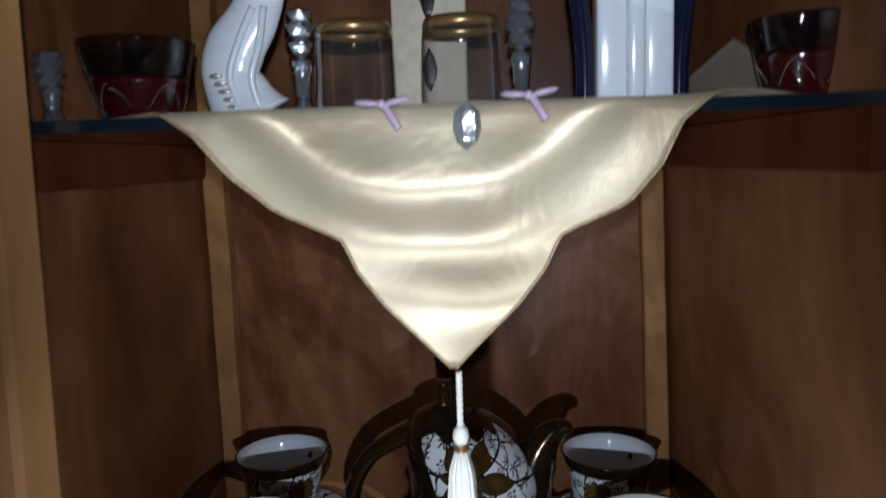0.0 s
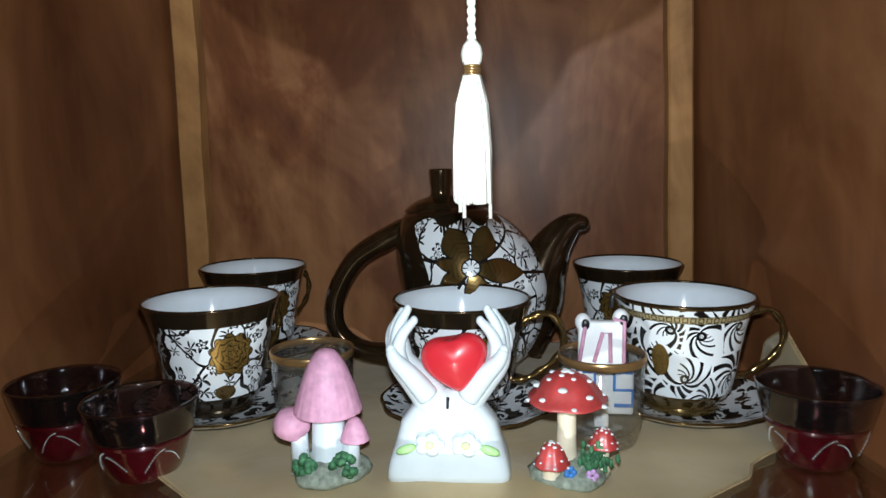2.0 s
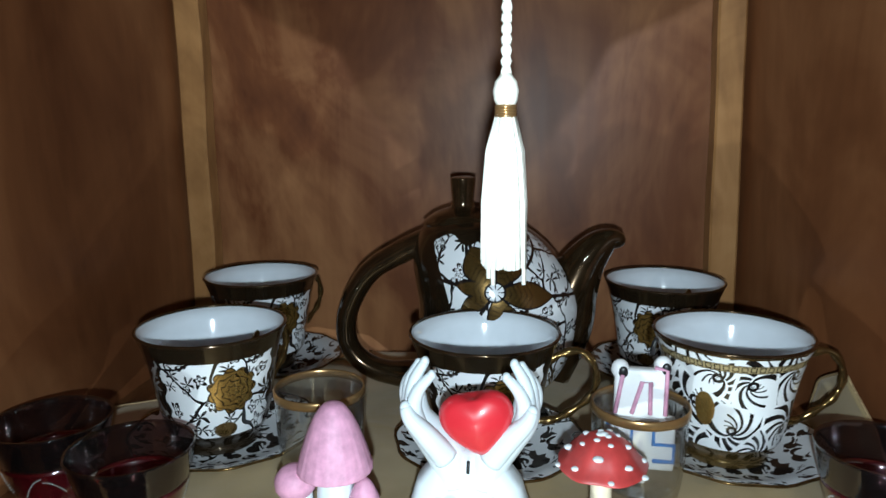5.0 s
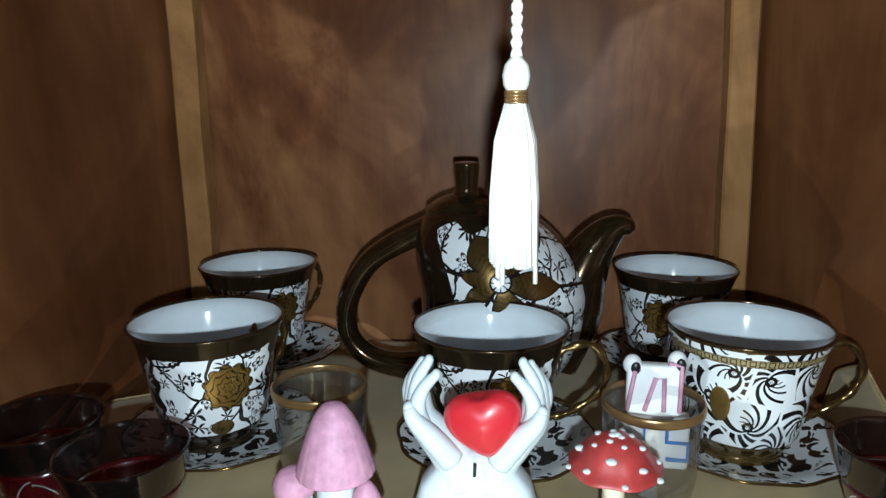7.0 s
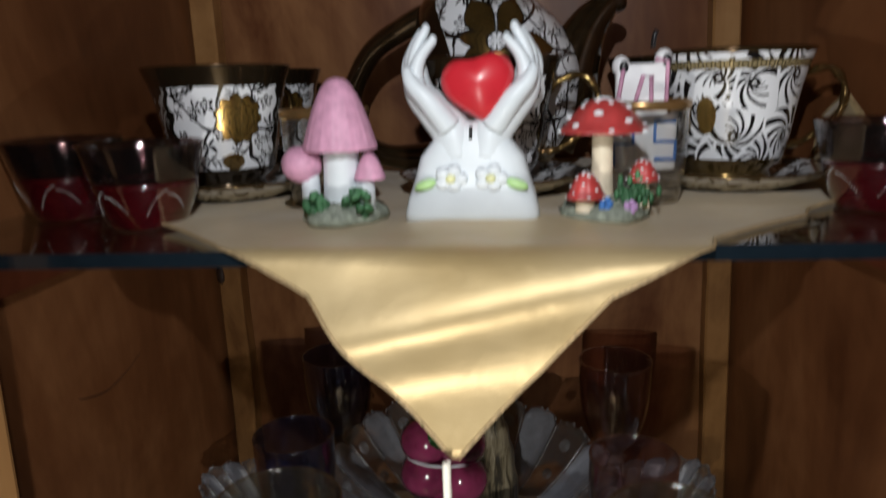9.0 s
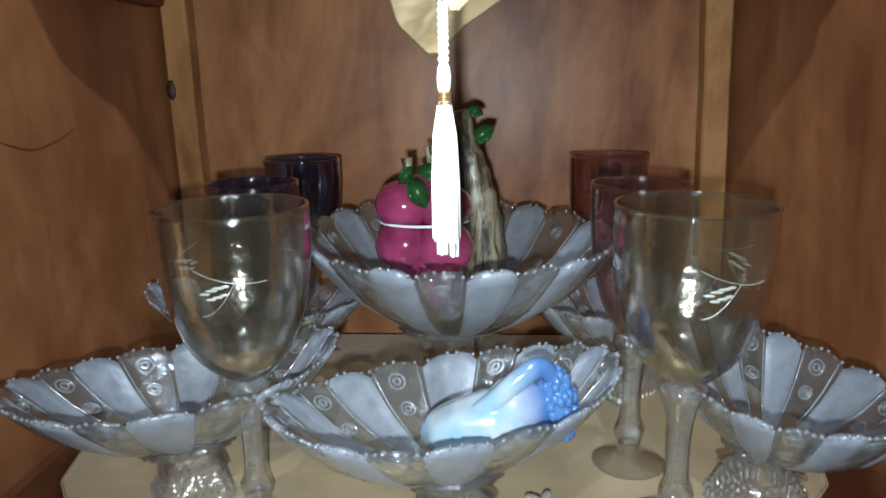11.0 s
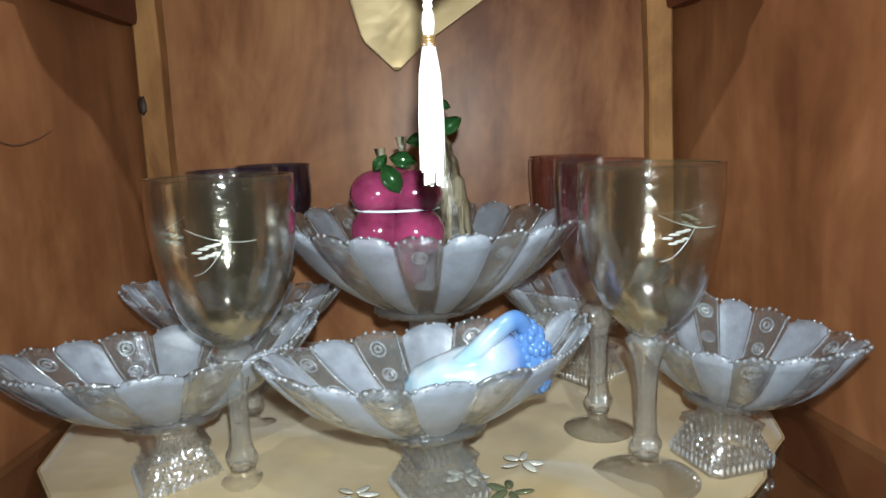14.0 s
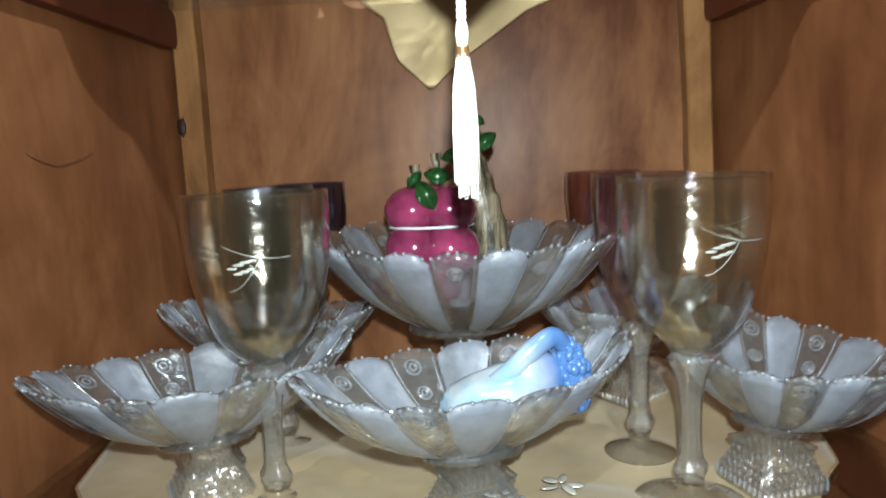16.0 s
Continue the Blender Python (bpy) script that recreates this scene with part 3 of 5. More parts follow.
W1 = [(-0.14, 0.215), (-0.06, 0.190), (-0.03, 0.160), (0, 0.122), (0.014, 0.104), (0.032, 0.093), (0.048, 0.077), (0.056, 0.058), (0.061, 0.048), (0.075, 0.041), (0.090, 0.029), (0.105, 0.014), (0.119, 0.001)]
W2 = [(-0.136, 0.235), (-0.11, 0.218), (-0.085, 0.172), (-0.06, 0.142), (-0.045, 0.136), (-0.025, 0.112), (0, 0.087), (0.012, 0.064), (0.018, 0.052), (0.028, 0.0435), (0.044, 0.0295), (0.058, 0.0145), (0.071, 0.001)]
W3 = [(-0.136, 0.200), (-0.07, 0.185), (-0.045, 0.165), (-0.03, 0.158), (-0.015, 0.145), (0, 0.12), (0.02, 0.09), (0.04, 0.06), (0.075, 0.001)]
cloth(Z1, 0.034, 0.007, W1, drape_a, "champagne satin cloth with scalloped edge hanging over the upper shelf", 0.12)
# these two cloths wear the copy whose colour holds the golden reflections
cloth(Z2, 0.027, 0.0, W2, drape_b, "satin cloth with painted golden reflections and scalloped edge hanging over the middle shelf", stuff=M_SATIN_GOLDLIT)
cloth(Z3, 0.010, 0.0, W3, drape_b, "rumpled satin cloth with painted golden reflections on the lower shelf", 1.0, 0.008, M_SATIN_GOLDLIT)


def tassel(at, drop, head, skirt, width, label):
    """Cord from the cloth's tip, a wound head, and a skirt of threads."""
    t = thing("tassel", at, label, "tassel", "tassels")
    bm = bmesh.new()
    for k in (0, math.pi):
        tube(bm, [(0.0008 * math.cos(k + i * 1.1), 0.0008 * math.sin(k + i * 1.1), -drop * i / 24) for i in range(25)], 0.0009, 8)
    part("cord", bm, M_THREAD, t)
    bm = bmesh.new()
    r = width * 0.29
    lathe(bm, [(r * 0.3, -drop + 0.001), (r * 0.85, -drop - head * 0.18), (r, -drop - head * 0.5), (r * 0.9, -drop - head * 0.8), (r * 0.66, -drop - head)], 20)
    part("head", bm, M_THREAD, t)
    bm = bmesh.new()
    for i in range(4):
        lathe(bm, [(r * 0.66 + 0.0008 * math.cos(a), -drop - head - 0.0009 * i + 0.0006 * math.sin(a)) for a in [k * math.pi / 4 for k in range(8)]], 20, close=True)
    part("band", bm, M_GOLDRIM, t, "gold thread band")
    bm = bmesh.new()
    rnd = random.Random(int(at[2] * 1000) + 7)
    z0 = -drop - head - 0.002
    for i in range(190):
        a, q = rnd.uniform(0, 2 * math.pi), math.sqrt(rnd.uniform(0.25, 1))
        ln = skirt * rnd.uniform(0.93, 1.0) * (1.12 if rnd.random() > 0.96 else 1)
        w = width * 0.5 * q
        pts = [(r * 0.6 * q * math.cos(a), r * 0.6 * q * math.sin(a), z0)]
        for s in (0.25, 0.6, 1.0):
            k = (0.80, 0.98, 1.0)[(0.25, 0.6, 1.0).index(s)]
            pts.append((w * k * math.cos(a + s * 0.2), w * k * math.sin(a + s * 0.2) * 0.8, z0 - ln * s))
        tube(bm, pts, 0.00075, 5)
    tagged(part("skirt", bm, M_THREAD, t), kind="stuff")
    return t


tassel((0.043, -0.2880, Z1 - 0.117), 0.025, 0.0085, 0.046, 0.0130, "ivory silk tassel hanging from the upper satin cloth")
tassel((0.0245, -0.3170, Z2 - 0.0655), 0.0150, 0.0085, 0.0395, 0.0070, "ivory silk tassel hanging from the middle satin cloth")


# ---------- tea set on the middle shelf ----------
def teacup(at, turn, grip, china, kind, label):
    """Cup on its saucer are two things; this is the cup."""
    c = thing("teacup", at, label, "cup", "teacups", turn)
    bm = bmesh.new()
    outer = [(0.0195, 0.0), (0.0210, 0.0012), (0.0200, 0.0035), (0.0195, 0.0055), (0.0240, 0.0090), (0.0262, 0.013), (0.0282, 0.022), (0.0300, 0.034), (0.0322, 0.046), (0.0345, 0.055), (0.0366, 0.0605), (0.0374, 0.0625)]
    lathe(bm, outer, 56, caps=(True, False))
    part("body", bm, china, c)
    bm = bmesh.new()
    lathe(bm, [(0.0372, 0.0626), (0.0362, 0.0630), (0.034, 0.056), (0.0312, 0.045), (0.0285, 0.030), (0.0265, 0.016), (0.022, 0.009), (0.0, 0.0075)], 56, caps=(False, False))
    part("lining", bm, M_CUPIN, c, "white glazed inside")
    bm = bmesh.new()
    lathe(bm, [(0.0368 + 0.0009 * math.cos(a), 0.0628 + 0.0009 * math.sin(a)) for a in [k * math.pi / 4 for k in range(8)]], 56, close=True)
    part("rim", bm, M_BRONZE, c, "dark gold rim")
    bm = bmesh.new()
    line = smoothed([(0.030, 0, 0.046), (0.037, 0, 0.0515), (0.047, 0, 0.0535), (0.054, 0, 0.047), (0.0555, 0, 0.037), (0.051, 0, 0.028), (0.043, 0, 0.0215), (0.035, 0, 0.017), (0.027, 0, 0.016)], 6)
    tube(bm, line, [0.0019 + 0.0004 * math.sin(i * 0.9) for i in range(len(line))], 12)
    part("handle", bm, M_GOLD, c, "gold handle").matrix_local = pose(0, 0, 0, 0, 0, grip - turn)
    return c


def saucer(at, turn, label):
    s = thing("saucer", at, label, "saucer", "saucers", turn)
    bm = bmesh.new()
    wob = lambda a, z: 1 + 0.012 * math.cos(12 * a) * (z > 0.006)
    lathe(bm, [(0.0, 0.0012), (0.024, 0.0012), (0.026, 0.0), (0.028, 0.0012), (0.039, 0.0052), (0.048, 0.0098), (0.0485, 0.0104), (0.047, 0.0106), (0.036, 0.0066), (0.026, 0.0042), (0.0, 0.0038)], 72, wob=wob)
    part("dish", bm, M_SAUCER, s)
    bm = bmesh.new()
    lathe(bm, [(0.0483 + 0.0009 * math.cos(a), 0.0104 + 0.0007 * math.sin(a)) for a in [k * math.pi / 4 for k in range(8)]], 72, wob=lambda a, z: 1 + 0.012 * math.cos(12 * a), close=True)
    part("rim", bm, M_GOLD, s, "gold rim")
    return s


def saucer_china():
    p = Mat("saucer_china", (0.8, 0.82, 0.85), 0.12, 0, 0.6)
    n = p.noise(110, 2, 0.5, None, 1.5)
    v = p.node("ShaderNodeTexVoronoi", {"Vector": p.tc, "Scale": 120.0}, feature="F1").outputs[0]
    d = p.math("MULTIPLY", p.math("GREATER_THAN", n, 0.50), p.math("LESS_THAN", v, 0.55))
    p.color(p.mix(d, (0.78, 0.80, 0.84), (0.02, 0.017, 0.015)))
    return p.m


M_SAUCER = saucer_china()
CUPS = [((-0.1085, -0.166), 23, 68, M_ROSE, "", "black, white and gold teacup with a gold rose"),
        ((0.0315, -0.164), 2, 2, M_ROSE, "", "black and white teacup with gold handle behind the heart figurine"),
        ((0.1525, -0.154), -16, 4, M_SCROLL, "", "white teacup with black feather scrolls and a gold key band"),
        ((-0.1245, -0.053), 30, 62, M_ROSE, "tall", "black and white teacup beside the teapot handle"),
        ((0.1415, -0.046), -40, 48, M_ROSE, "tall", "black and white teacup beside the teapot spout")]
for (x, y), turn, grip, china, kind, label in CUPS:
    saucer((x + 0.003, y + 0.003, Z2 + 0.0012), turn, "black flowered white saucer with gold rim on the satin cloth")
    teacup((x, y, Z2 + 0.0055), turn, grip, china, kind, label)


def teapot(at):
    t = thing("teapot", at, "black, white and gold teapot with a ring handle", "teapot")
    bm = bmesh.new()
    prof = smoothed([(0.024, 0.0), (0.027, 0.002), (0.030, 0.006), (0.040, 0.018), (0.0470, 0.036), (0.0492, 0.056), (0.0480, 0.074), (0.0430, 0.090), (0.0355, 0.1010), (0.0260, 0.1085), (0.013, 0.1120)], 5)
    lathe(bm, prof, 64, sx=1.0, sy=1.05)
    for v in bm.verts:
        v.co.x += -0.015 * max(0.0, (v.co.z - 0.06) / 0.045) ** 1.3
    part("body", bm, M_POT, t).location = (0.022, 0, 0)
    bm = bmesh.new()
    lathe(bm, smoothed([(0.0240, 0.1070), (0.0236, 0.1088), (0.0180, 0.1132), (0.0118, 0.1158), (0.0078, 0.1172), (0.0066, 0.1200), (0.0072, 0.1275), (0.0076, 0.1330), (0.0068, 0.1350), (0.0, 0.1355)], 4), 40)
    part("lid", bm, M_BRONZE, t, "dark gold domed lid with a stub knob")
    bm = bmesh.new()
    line = smoothed([(-0.002, 0, 0.101), (-0.016, 0, 0.0985), (-0.037, 0, 0.0895), (-0.0595, 0, 0.0745), (-0.0735, 0, 0.048), (-0.0715, 0, 0.025), (-0.052, 0, 0.011), (-0.012, 0, 0.009)], 8)
    n = len(line)
    tube(bm, line, [float(np.interp(i / (n - 1), [0, 0.15, 0.4, 0.7, 0.88, 1], [0.0085, 0.0080, 0.0068, 0.0062, 0.0075, 0.0120])) for i in range(n)], 18, squash=1.25)
    part("handle", bm, M_BRONZE, t, "dark gold ring handle")
    bm = bmesh.new()
    line = smoothed([(0.046, 0, 0.022), (0.059, 0, 0.045), (0.065, 0, 0.066), (0.0725, 0, 0.083), (0.081, 0, 0.0940), (0.089, 0, 0.0985), (0.0965, 0, 0.0970)], 7)
    n = len(line)
    tube(bm, line, [float(np.interp(i / (n - 1), [0, 0.3, 0.55, 0.8, 0.94, 1], [0.024, 0.0180, 0.0120, 0.0074, 0.0046, 0.0020])) for i in range(n)], 18)
    part("spout", bm, M_BRONZE, t, "dark gold spout")
    return t


teapot((0.014, -0.078, Z2 + 0.0015))


# ---------- figurines on the middle shelf ----------
def heart_figurine(at):
    """One mesh: pedestal, two cupped forms, heart, blossoms."""
    bm = bmesh.new()
    # pedestal lofted from rectangular sections: z, half width, half depth
    secs = [(0.0, 0.0280, 0.0150), (0.004, 0.0276, 0.0148), (0.010, 0.0262, 0.0140), (0.0135, 0.0252, 0.0132), (0.018, 0.0238, 0.0120), (0.026, 0.0215, 0.0105), (0.031, 0.0175, 0.0095), (0.036, 0.0130, 0.0080), (0.040, 0.0090, 0.0060)]
    rings = []
    for z, a, b in secs:
        ring = []
        for i in range(32):
            q = 2 * math.pi * i / 32
            c, s = math.cos(q), math.sin(q)
            e = 0.30 if z < 0.012 else 0.55
            ring.append(bm.verts.new((a * math.copysign(abs(c) ** e, c), b * math.copysign(abs(s) ** e, s), z)))
        rings.append(ring)
    for p, q in zip(rings, rings[1:]):
        for i in range(32):
            bm.faces.new((p[i], p[(i + 1) % 32], q[(i + 1) % 32], q[i]))
    bm.faces.new(rings[0]), bm.faces.new(rings[-1])
    for s in (-1, 1):
        palm = smoothed([(s * 0.0060, -0.001, 0.026), (s * 0.0085, -0.001, 0.036), (s * 0.0150, 0.0, 0.044), (s * 0.0215, 0.001, 0.052), (s * 0.0230, 0.002, 0.061)], 6)
        n = len(palm)
        tube(bm, palm, [0.0098 - 0.0048 * (i / (n - 1)) for i in range(n)], 20)
        blob(bm, palm[-1], (0.0050, 0.0050, 0.0050), 0, 16)
        for k, (dx, zt) in enumerate(((-0.0030, 0.0720), (0.0, 0.0765), (0.0030, 0.0745), (0.0058, 0.0700))):
            y = -0.0052 + 0.0030 * k
            fin = smoothed([(s * (0.0205 + 0.3 * dx), y, 0.050), (s * (0.0232 + 0.45 * dx), y, 0.0585), (s * (0.0218 + 0.7 * dx), y, 0.0585 + 0.55 * (zt - 0.0585)), (s * (0.0176 + dx), y, zt)], 7)
            m = len(fin)
            tube(bm, fin, [0.0037 - 0.0019 * (i / (m - 1)) ** 1.3 for i in range(m)], 14)
            blob(bm, fin[-1], (0.0018, 0.0018, 0.0022), 0, 12)
        th = smoothed([(s * 0.0090, -0.0060, 0.038), (s * 0.0165, -0.0090, 0.0485), (s * 0.0225, -0.0090, 0.0550), (s * 0.0248, -0.0080, 0.0595)], 6)
        m = len(th)
        tube(bm, th, [0.0054 - 0.0031 * (i / (m - 1)) for i in range(m)], 16)
        blob(bm, th[-1], (0.0023, 0.0023, 0.0026), 0, 12)
    # heart
    def inside(q, w):
        x = 16 * math.sin(q) ** 3
        y = 13 * math.cos(q) - 5 * math.cos(2 * q) - 2 * math.cos(3 * q) - math.cos(4 * q)
        k = 0.58 * min(1.0, w) ** 3
        x, y = k * x / 16 + (1.02 - k) * math.sin(q), k * y / 16 + (0.98 - k) * math.cos(q) - 0.03
        x, y = x * 0.0146 * w, y * 0.0150 * w
        return x * 0.985 - y * 0.17, y * 0.985 + x * 0.17
    rings = []
    for j in range(9):
        f = -1 + 2 * j / 8
        w = math.sqrt(max(0.0, 1 - f * f)) if abs(f) < 1 else 0.02
        w = w ** 0.8
        rings.append([bm.verts.new((0.0032 + inside(q, w)[0], -0.006 + f * 0.0080, 0.0555 + inside(q, w)[1])) for q in [2 * math.pi * i / 40 for i in range(40)]])
    for p, q in zip(rings, rings[1:]):
        for i in range(40):
            bm.faces.new((p[i], p[(i + 1) % 40], q[(i + 1) % 40], q[i])).material_index = 1
    bm.faces.new(rings[0]).material_index = 1
    bm.faces.new(rings[-1]).material_index = 1
    tube(bm, [(0.0002, -0.0098, 0.0385), (0.0, -0.0100, 0.0335)], 0.0007, 6, 2)
    for s in (-1, 1):
        for k in range(5):
            a = k * 2 * math.pi / 5
            blob(bm, (s * 0.008 + 0.0040 * math.cos(a), -0.0128, 0.0178 + 0.0032 * math.sin(a)), (0.0032, 0.0014, 0.0026), 0, 10)
        blob(bm, (s * 0.008, -0.0142, 0.0180), (0.0022, 0.0010, 0.0018), 4, 10)
        blob(bm, (s * 0.0185, -0.0128, 0.0155), (0.0050, 0.0014, 0.0022), 3, 10, turn=Matrix.Rotation(s * 0.35, 3, "Y"))
    ob = finish("heart_figurine", bm, [M_MATTWHITE, M_RED, M_BLACK, M_PALEGREEN, M_PALEYELLOW])
    ob.location = at
    return tagged(ob, "white porcelain figurine cupping a glossy red heart", "figurine")


heart_figurine((0.029, -0.2335, Z2 + 0.0018))


def rocky(bm, rx, ry, h, mat, n=46, seed=1):
    rnd = random.Random(seed)
    for i in range(n):
        a, q = rnd.uniform(0, 2 * math.pi), math.sqrt(rnd.random())
        s = rnd.uniform(0.0022, 0.0042)
        blob(bm, (rx * q * math.cos(a), ry * q * math.sin(a), h * (1 - q * q) * 0.8 + s * 0.5), (s, s, s * 0.8), mat, 8, 0.5)


def cap(bm, at, r, h, mat, seg=28, ribs=0.0, droop=0.0):
    prof = smoothed([(0.0005, h), (r * 0.29, h * 0.945), (r * 0.56, h * 0.72), (r * 0.80, h * 0.38), (r * 0.96, h * 0.08), (r, 0.01 * h), (r * 0.97, -h * 0.06), (r * 0.6, 0.02 * h), (0.0005, 0.05 * h)], 4)
    lathe(bm, prof, seg, mat, at, wob=lambda a, z: 1 + ribs * (math.sin(a * 23) + 0.6 * math.sin(a * 37 + 1)) * min(1.0, max(0.1, 1 - z / h)))


def pink_mushroom(at):
    t = thing("mushroom_figurine", at, "small resin figurine of pink mushrooms on a mossy base", "figurine", "mushroom figurines")
    bm = bmesh.new()
    lathe(bm, [(0.017, 0.0), (0.0178, 0.002), (0.0165, 0.005), (0.012, 0.008), (0.0, 0.010)], 32, wob=lambda a, z: 1 + 0.07 * math.sin(3 * a + 1) + 0.03 * math.sin(8 * a))
    part("base", bm, M_GREYGREEN, t)
    bm = bmesh.new()
    rocky(bm, 0.0165, 0.012, 0.007, 0, 40, 4)
    tagged(part("pebbles", bm, M_GREYGREEN, t), kind="stuff")
    bm = bmesh.new()
    lathe(bm, smoothed([(0.0086, 0.006), (0.0078, 0.016), (0.0074, 0.028), (0.0082, 0.034)], 4), 24, wob=lambda a, z: 1 + 0.05 * math.sin(a * 11))
    part("stem", bm, M_MATTWHITE, t)
    bm = bmesh.new()
    cap(bm, (0, 0, 0.0315), 0.0154, 0.0275, 0, 110, 0.007)
    part("cap", bm, M_PINK, t, "tall pink cap")
    for x, y, z, r, h in ((-0.0165, -0.002, 0.020, 0.0082, 0.0125), (0.0135, -0.004, 0.0185, 0.0066, 0.0100)):
        bm = bmesh.new()
        lathe(bm, [(0.0042, 0.005), (0.0038, z)], 16, 0, (x * 0.8, y, 0))
        part("stem", bm, M_MATTWHITE, t)
        bm = bmesh.new()
        if x < 0:
            blob(bm, (x, y, z + 0.004), (r * 1.05, r, r * 0.95), 0, 20, 0.05)
        else:
            cap(bm, (x * 0.95, y, z), r, h, 0, 24)
        part("cap", bm, M_PINK, t, "small pink cap")
    for x, y, s, seed in ((-0.0085, -0.0115, 0.0042, 3), (0.0085, -0.0125, 0.0056, 5)):
        bm = bmesh.new()
        rnd = random.Random(seed)
        for i in range(26):
            q = Vector((rnd.gauss(0, 1), rnd.gauss(0, 1), rnd.gauss(0, 1))).normalized() * s
            blob(bm, (x + q.x, y + q.y * 0.7, 0.0085 + q.z), (0.0019, 0.0017, 0.0018), 0, 6, 0.3)
        part("bush", bm, M_GREEN, t, "green painted bush")
    return t


pink_mushroom((-0.026, -0.238, Z2 + 0.0018))


def red_mushroom(at):
    t = thing("mushroom_figurine", at, "small resin figurine of red spotted mushrooms on a mossy base", "figurine", "mushroom figurines")
    bm = bmesh.new()
    lathe(bm, [(0.0172, 0.0), (0.018, 0.002), (0.0165, 0.005), (0.012, 0.007), (0.0, 0.008)], 32, wob=lambda a, z: 1 + 0.06 * math.sin(4 * a) + 0.03 * math.sin(9 * a))
    part("base", bm, M_GREYGREEN, t)
    bm = bmesh.new()
    rocky(bm, 0.0165, 0.012, 0.006, 0, 44, 8)
    tagged(part("pebbles", bm, M_GREYGREEN, t), kind="stuff")
    for x, y, z, r, h, sr in ((-0.001, 0.002, 0.0345, 0.0178, 0.0130, 0.0044), (-0.0085, -0.0105, 0.0095, 0.0078, 0.0100, 0.0040), (0.0145, -0.004, 0.0155, 0.0066, 0.0080, 0.0028)):
        bm = bmesh.new()
        lathe(bm, smoothed([(sr * 1.15, 0.004), (sr, z * 0.5), (sr * 0.95, z + 0.002)], 4), 20, 0, (x, y, 0))
        part("stem", bm, M_CREAM, t, "cream stem")
        bm = bmesh.new()
        lathe(bm, smoothed([(sr * 0.9, z + 0.0015), (r * 0.6, z - 0.0005), (r * 0.94, z + 0.0002)], 4), 30, 0, (x, y, 0))
        part("underside", bm, M_CREAM, t, "cream underside")
        bm = bmesh.new()
        prof = smoothed([(0.0004, h), (r * 0.34, h * 0.93), (r * 0.60, h * 0.68), (r * 0.82, h * 0.30), (r * 0.98, h * 0.08), (r, 0.0), (r * 0.93, 0.0002)], 5)
        lathe(bm, prof, 48, 0, (x, y, z), wob=lambda a, zz: 1 + 0.03 * math.sin(5 * a + 1) + 0.02 * math.sin(8 * a))
        part("cap", bm, M_CAPRED, t, "red cap")
        rnd = random.Random(int(r * 1e5))
        for i in range(24):
            f = (i + 0.3) / 24
            a = i * 2.399 + 0.8
            k = f * (len(prof) - 8)
            pr, pz = prof[int(k)]
            w = r * rnd.uniform(0.07, 0.13)
            bm = bmesh.new()
            blob(bm, (x + pr * math.cos(a), y + pr * math.sin(a), z + pz), (w, w * rnd.uniform(0.8, 1.2), w * 0.5), 0, 8)
            part("spot", bm, M_WHITE, t)
    bm = bmesh.new()
    rnd = random.Random(11)
    for i in range(46):
        blob(bm, (0.0095 + rnd.gauss(0, 0.0032), -0.0085 + rnd.gauss(0, 0.0022), 0.008 + abs(rnd.gauss(0, 0.0042))), (0.0012, 0.0010, 0.0022), 0, 6, 0.3)
    part("bush", bm, M_GREEN, t, "green painted grass")
    for x, z, m in ((0.0085, 0.0062, M_LILAC), (-0.001, 0.0075, M_SKY)):
        bm = bmesh.new()
        for k in range(5):
            blob(bm, (x + 0.0017 * math.cos(k * 1.257), -0.0142, z + 0.0017 * math.sin(k * 1.257)), (0.0014, 0.0009, 0.0014), 0, 8)
        part("blossom", bm, m, t)
    return t


red_mushroom((0.083, -0.235, Z2 + 0.0018))


# ---------- small glasses ----------
def votive(at, label, dark=False):
    t = thing("votive_glass", at, label, "glass", "gold rimmed glasses")
    bm = bmesh.new()
    lathe(bm, smoothed([(0.0165, 0.0), (0.0178, 0.001), (0.0195, 0.010), (0.0208, 0.024), (0.0213, 0.040), (0.0216, 0.0445)], 4)
          + smoothed([(0.0206, 0.0445), (0.0200, 0.030), (0.0185, 0.012), (0.015, 0.0065), (0.0, 0.006)], 4), 40)
    part("body", bm, M_GLASS, t)
    bm = bmesh.new()
    lathe(bm, [(0.0217, 0.0412), (0.0219, 0.0432), (0.0218, 0.0448), (0.0212, 0.0454), (0.0206, 0.0448), (0.0209, 0.0412)], 40, close=True)
    part("rim", bm, M_GOLDRIM, t, "worn gold rim")
    return t


votive((-0.046, -0.189, Z2 + 0.0018), "clear votive glass with a gold rim behind the pink mushroom")
votive((0.1030, -0.194, Z2 + 0.0018), "clear votive glass with a gold rim holding a candle")


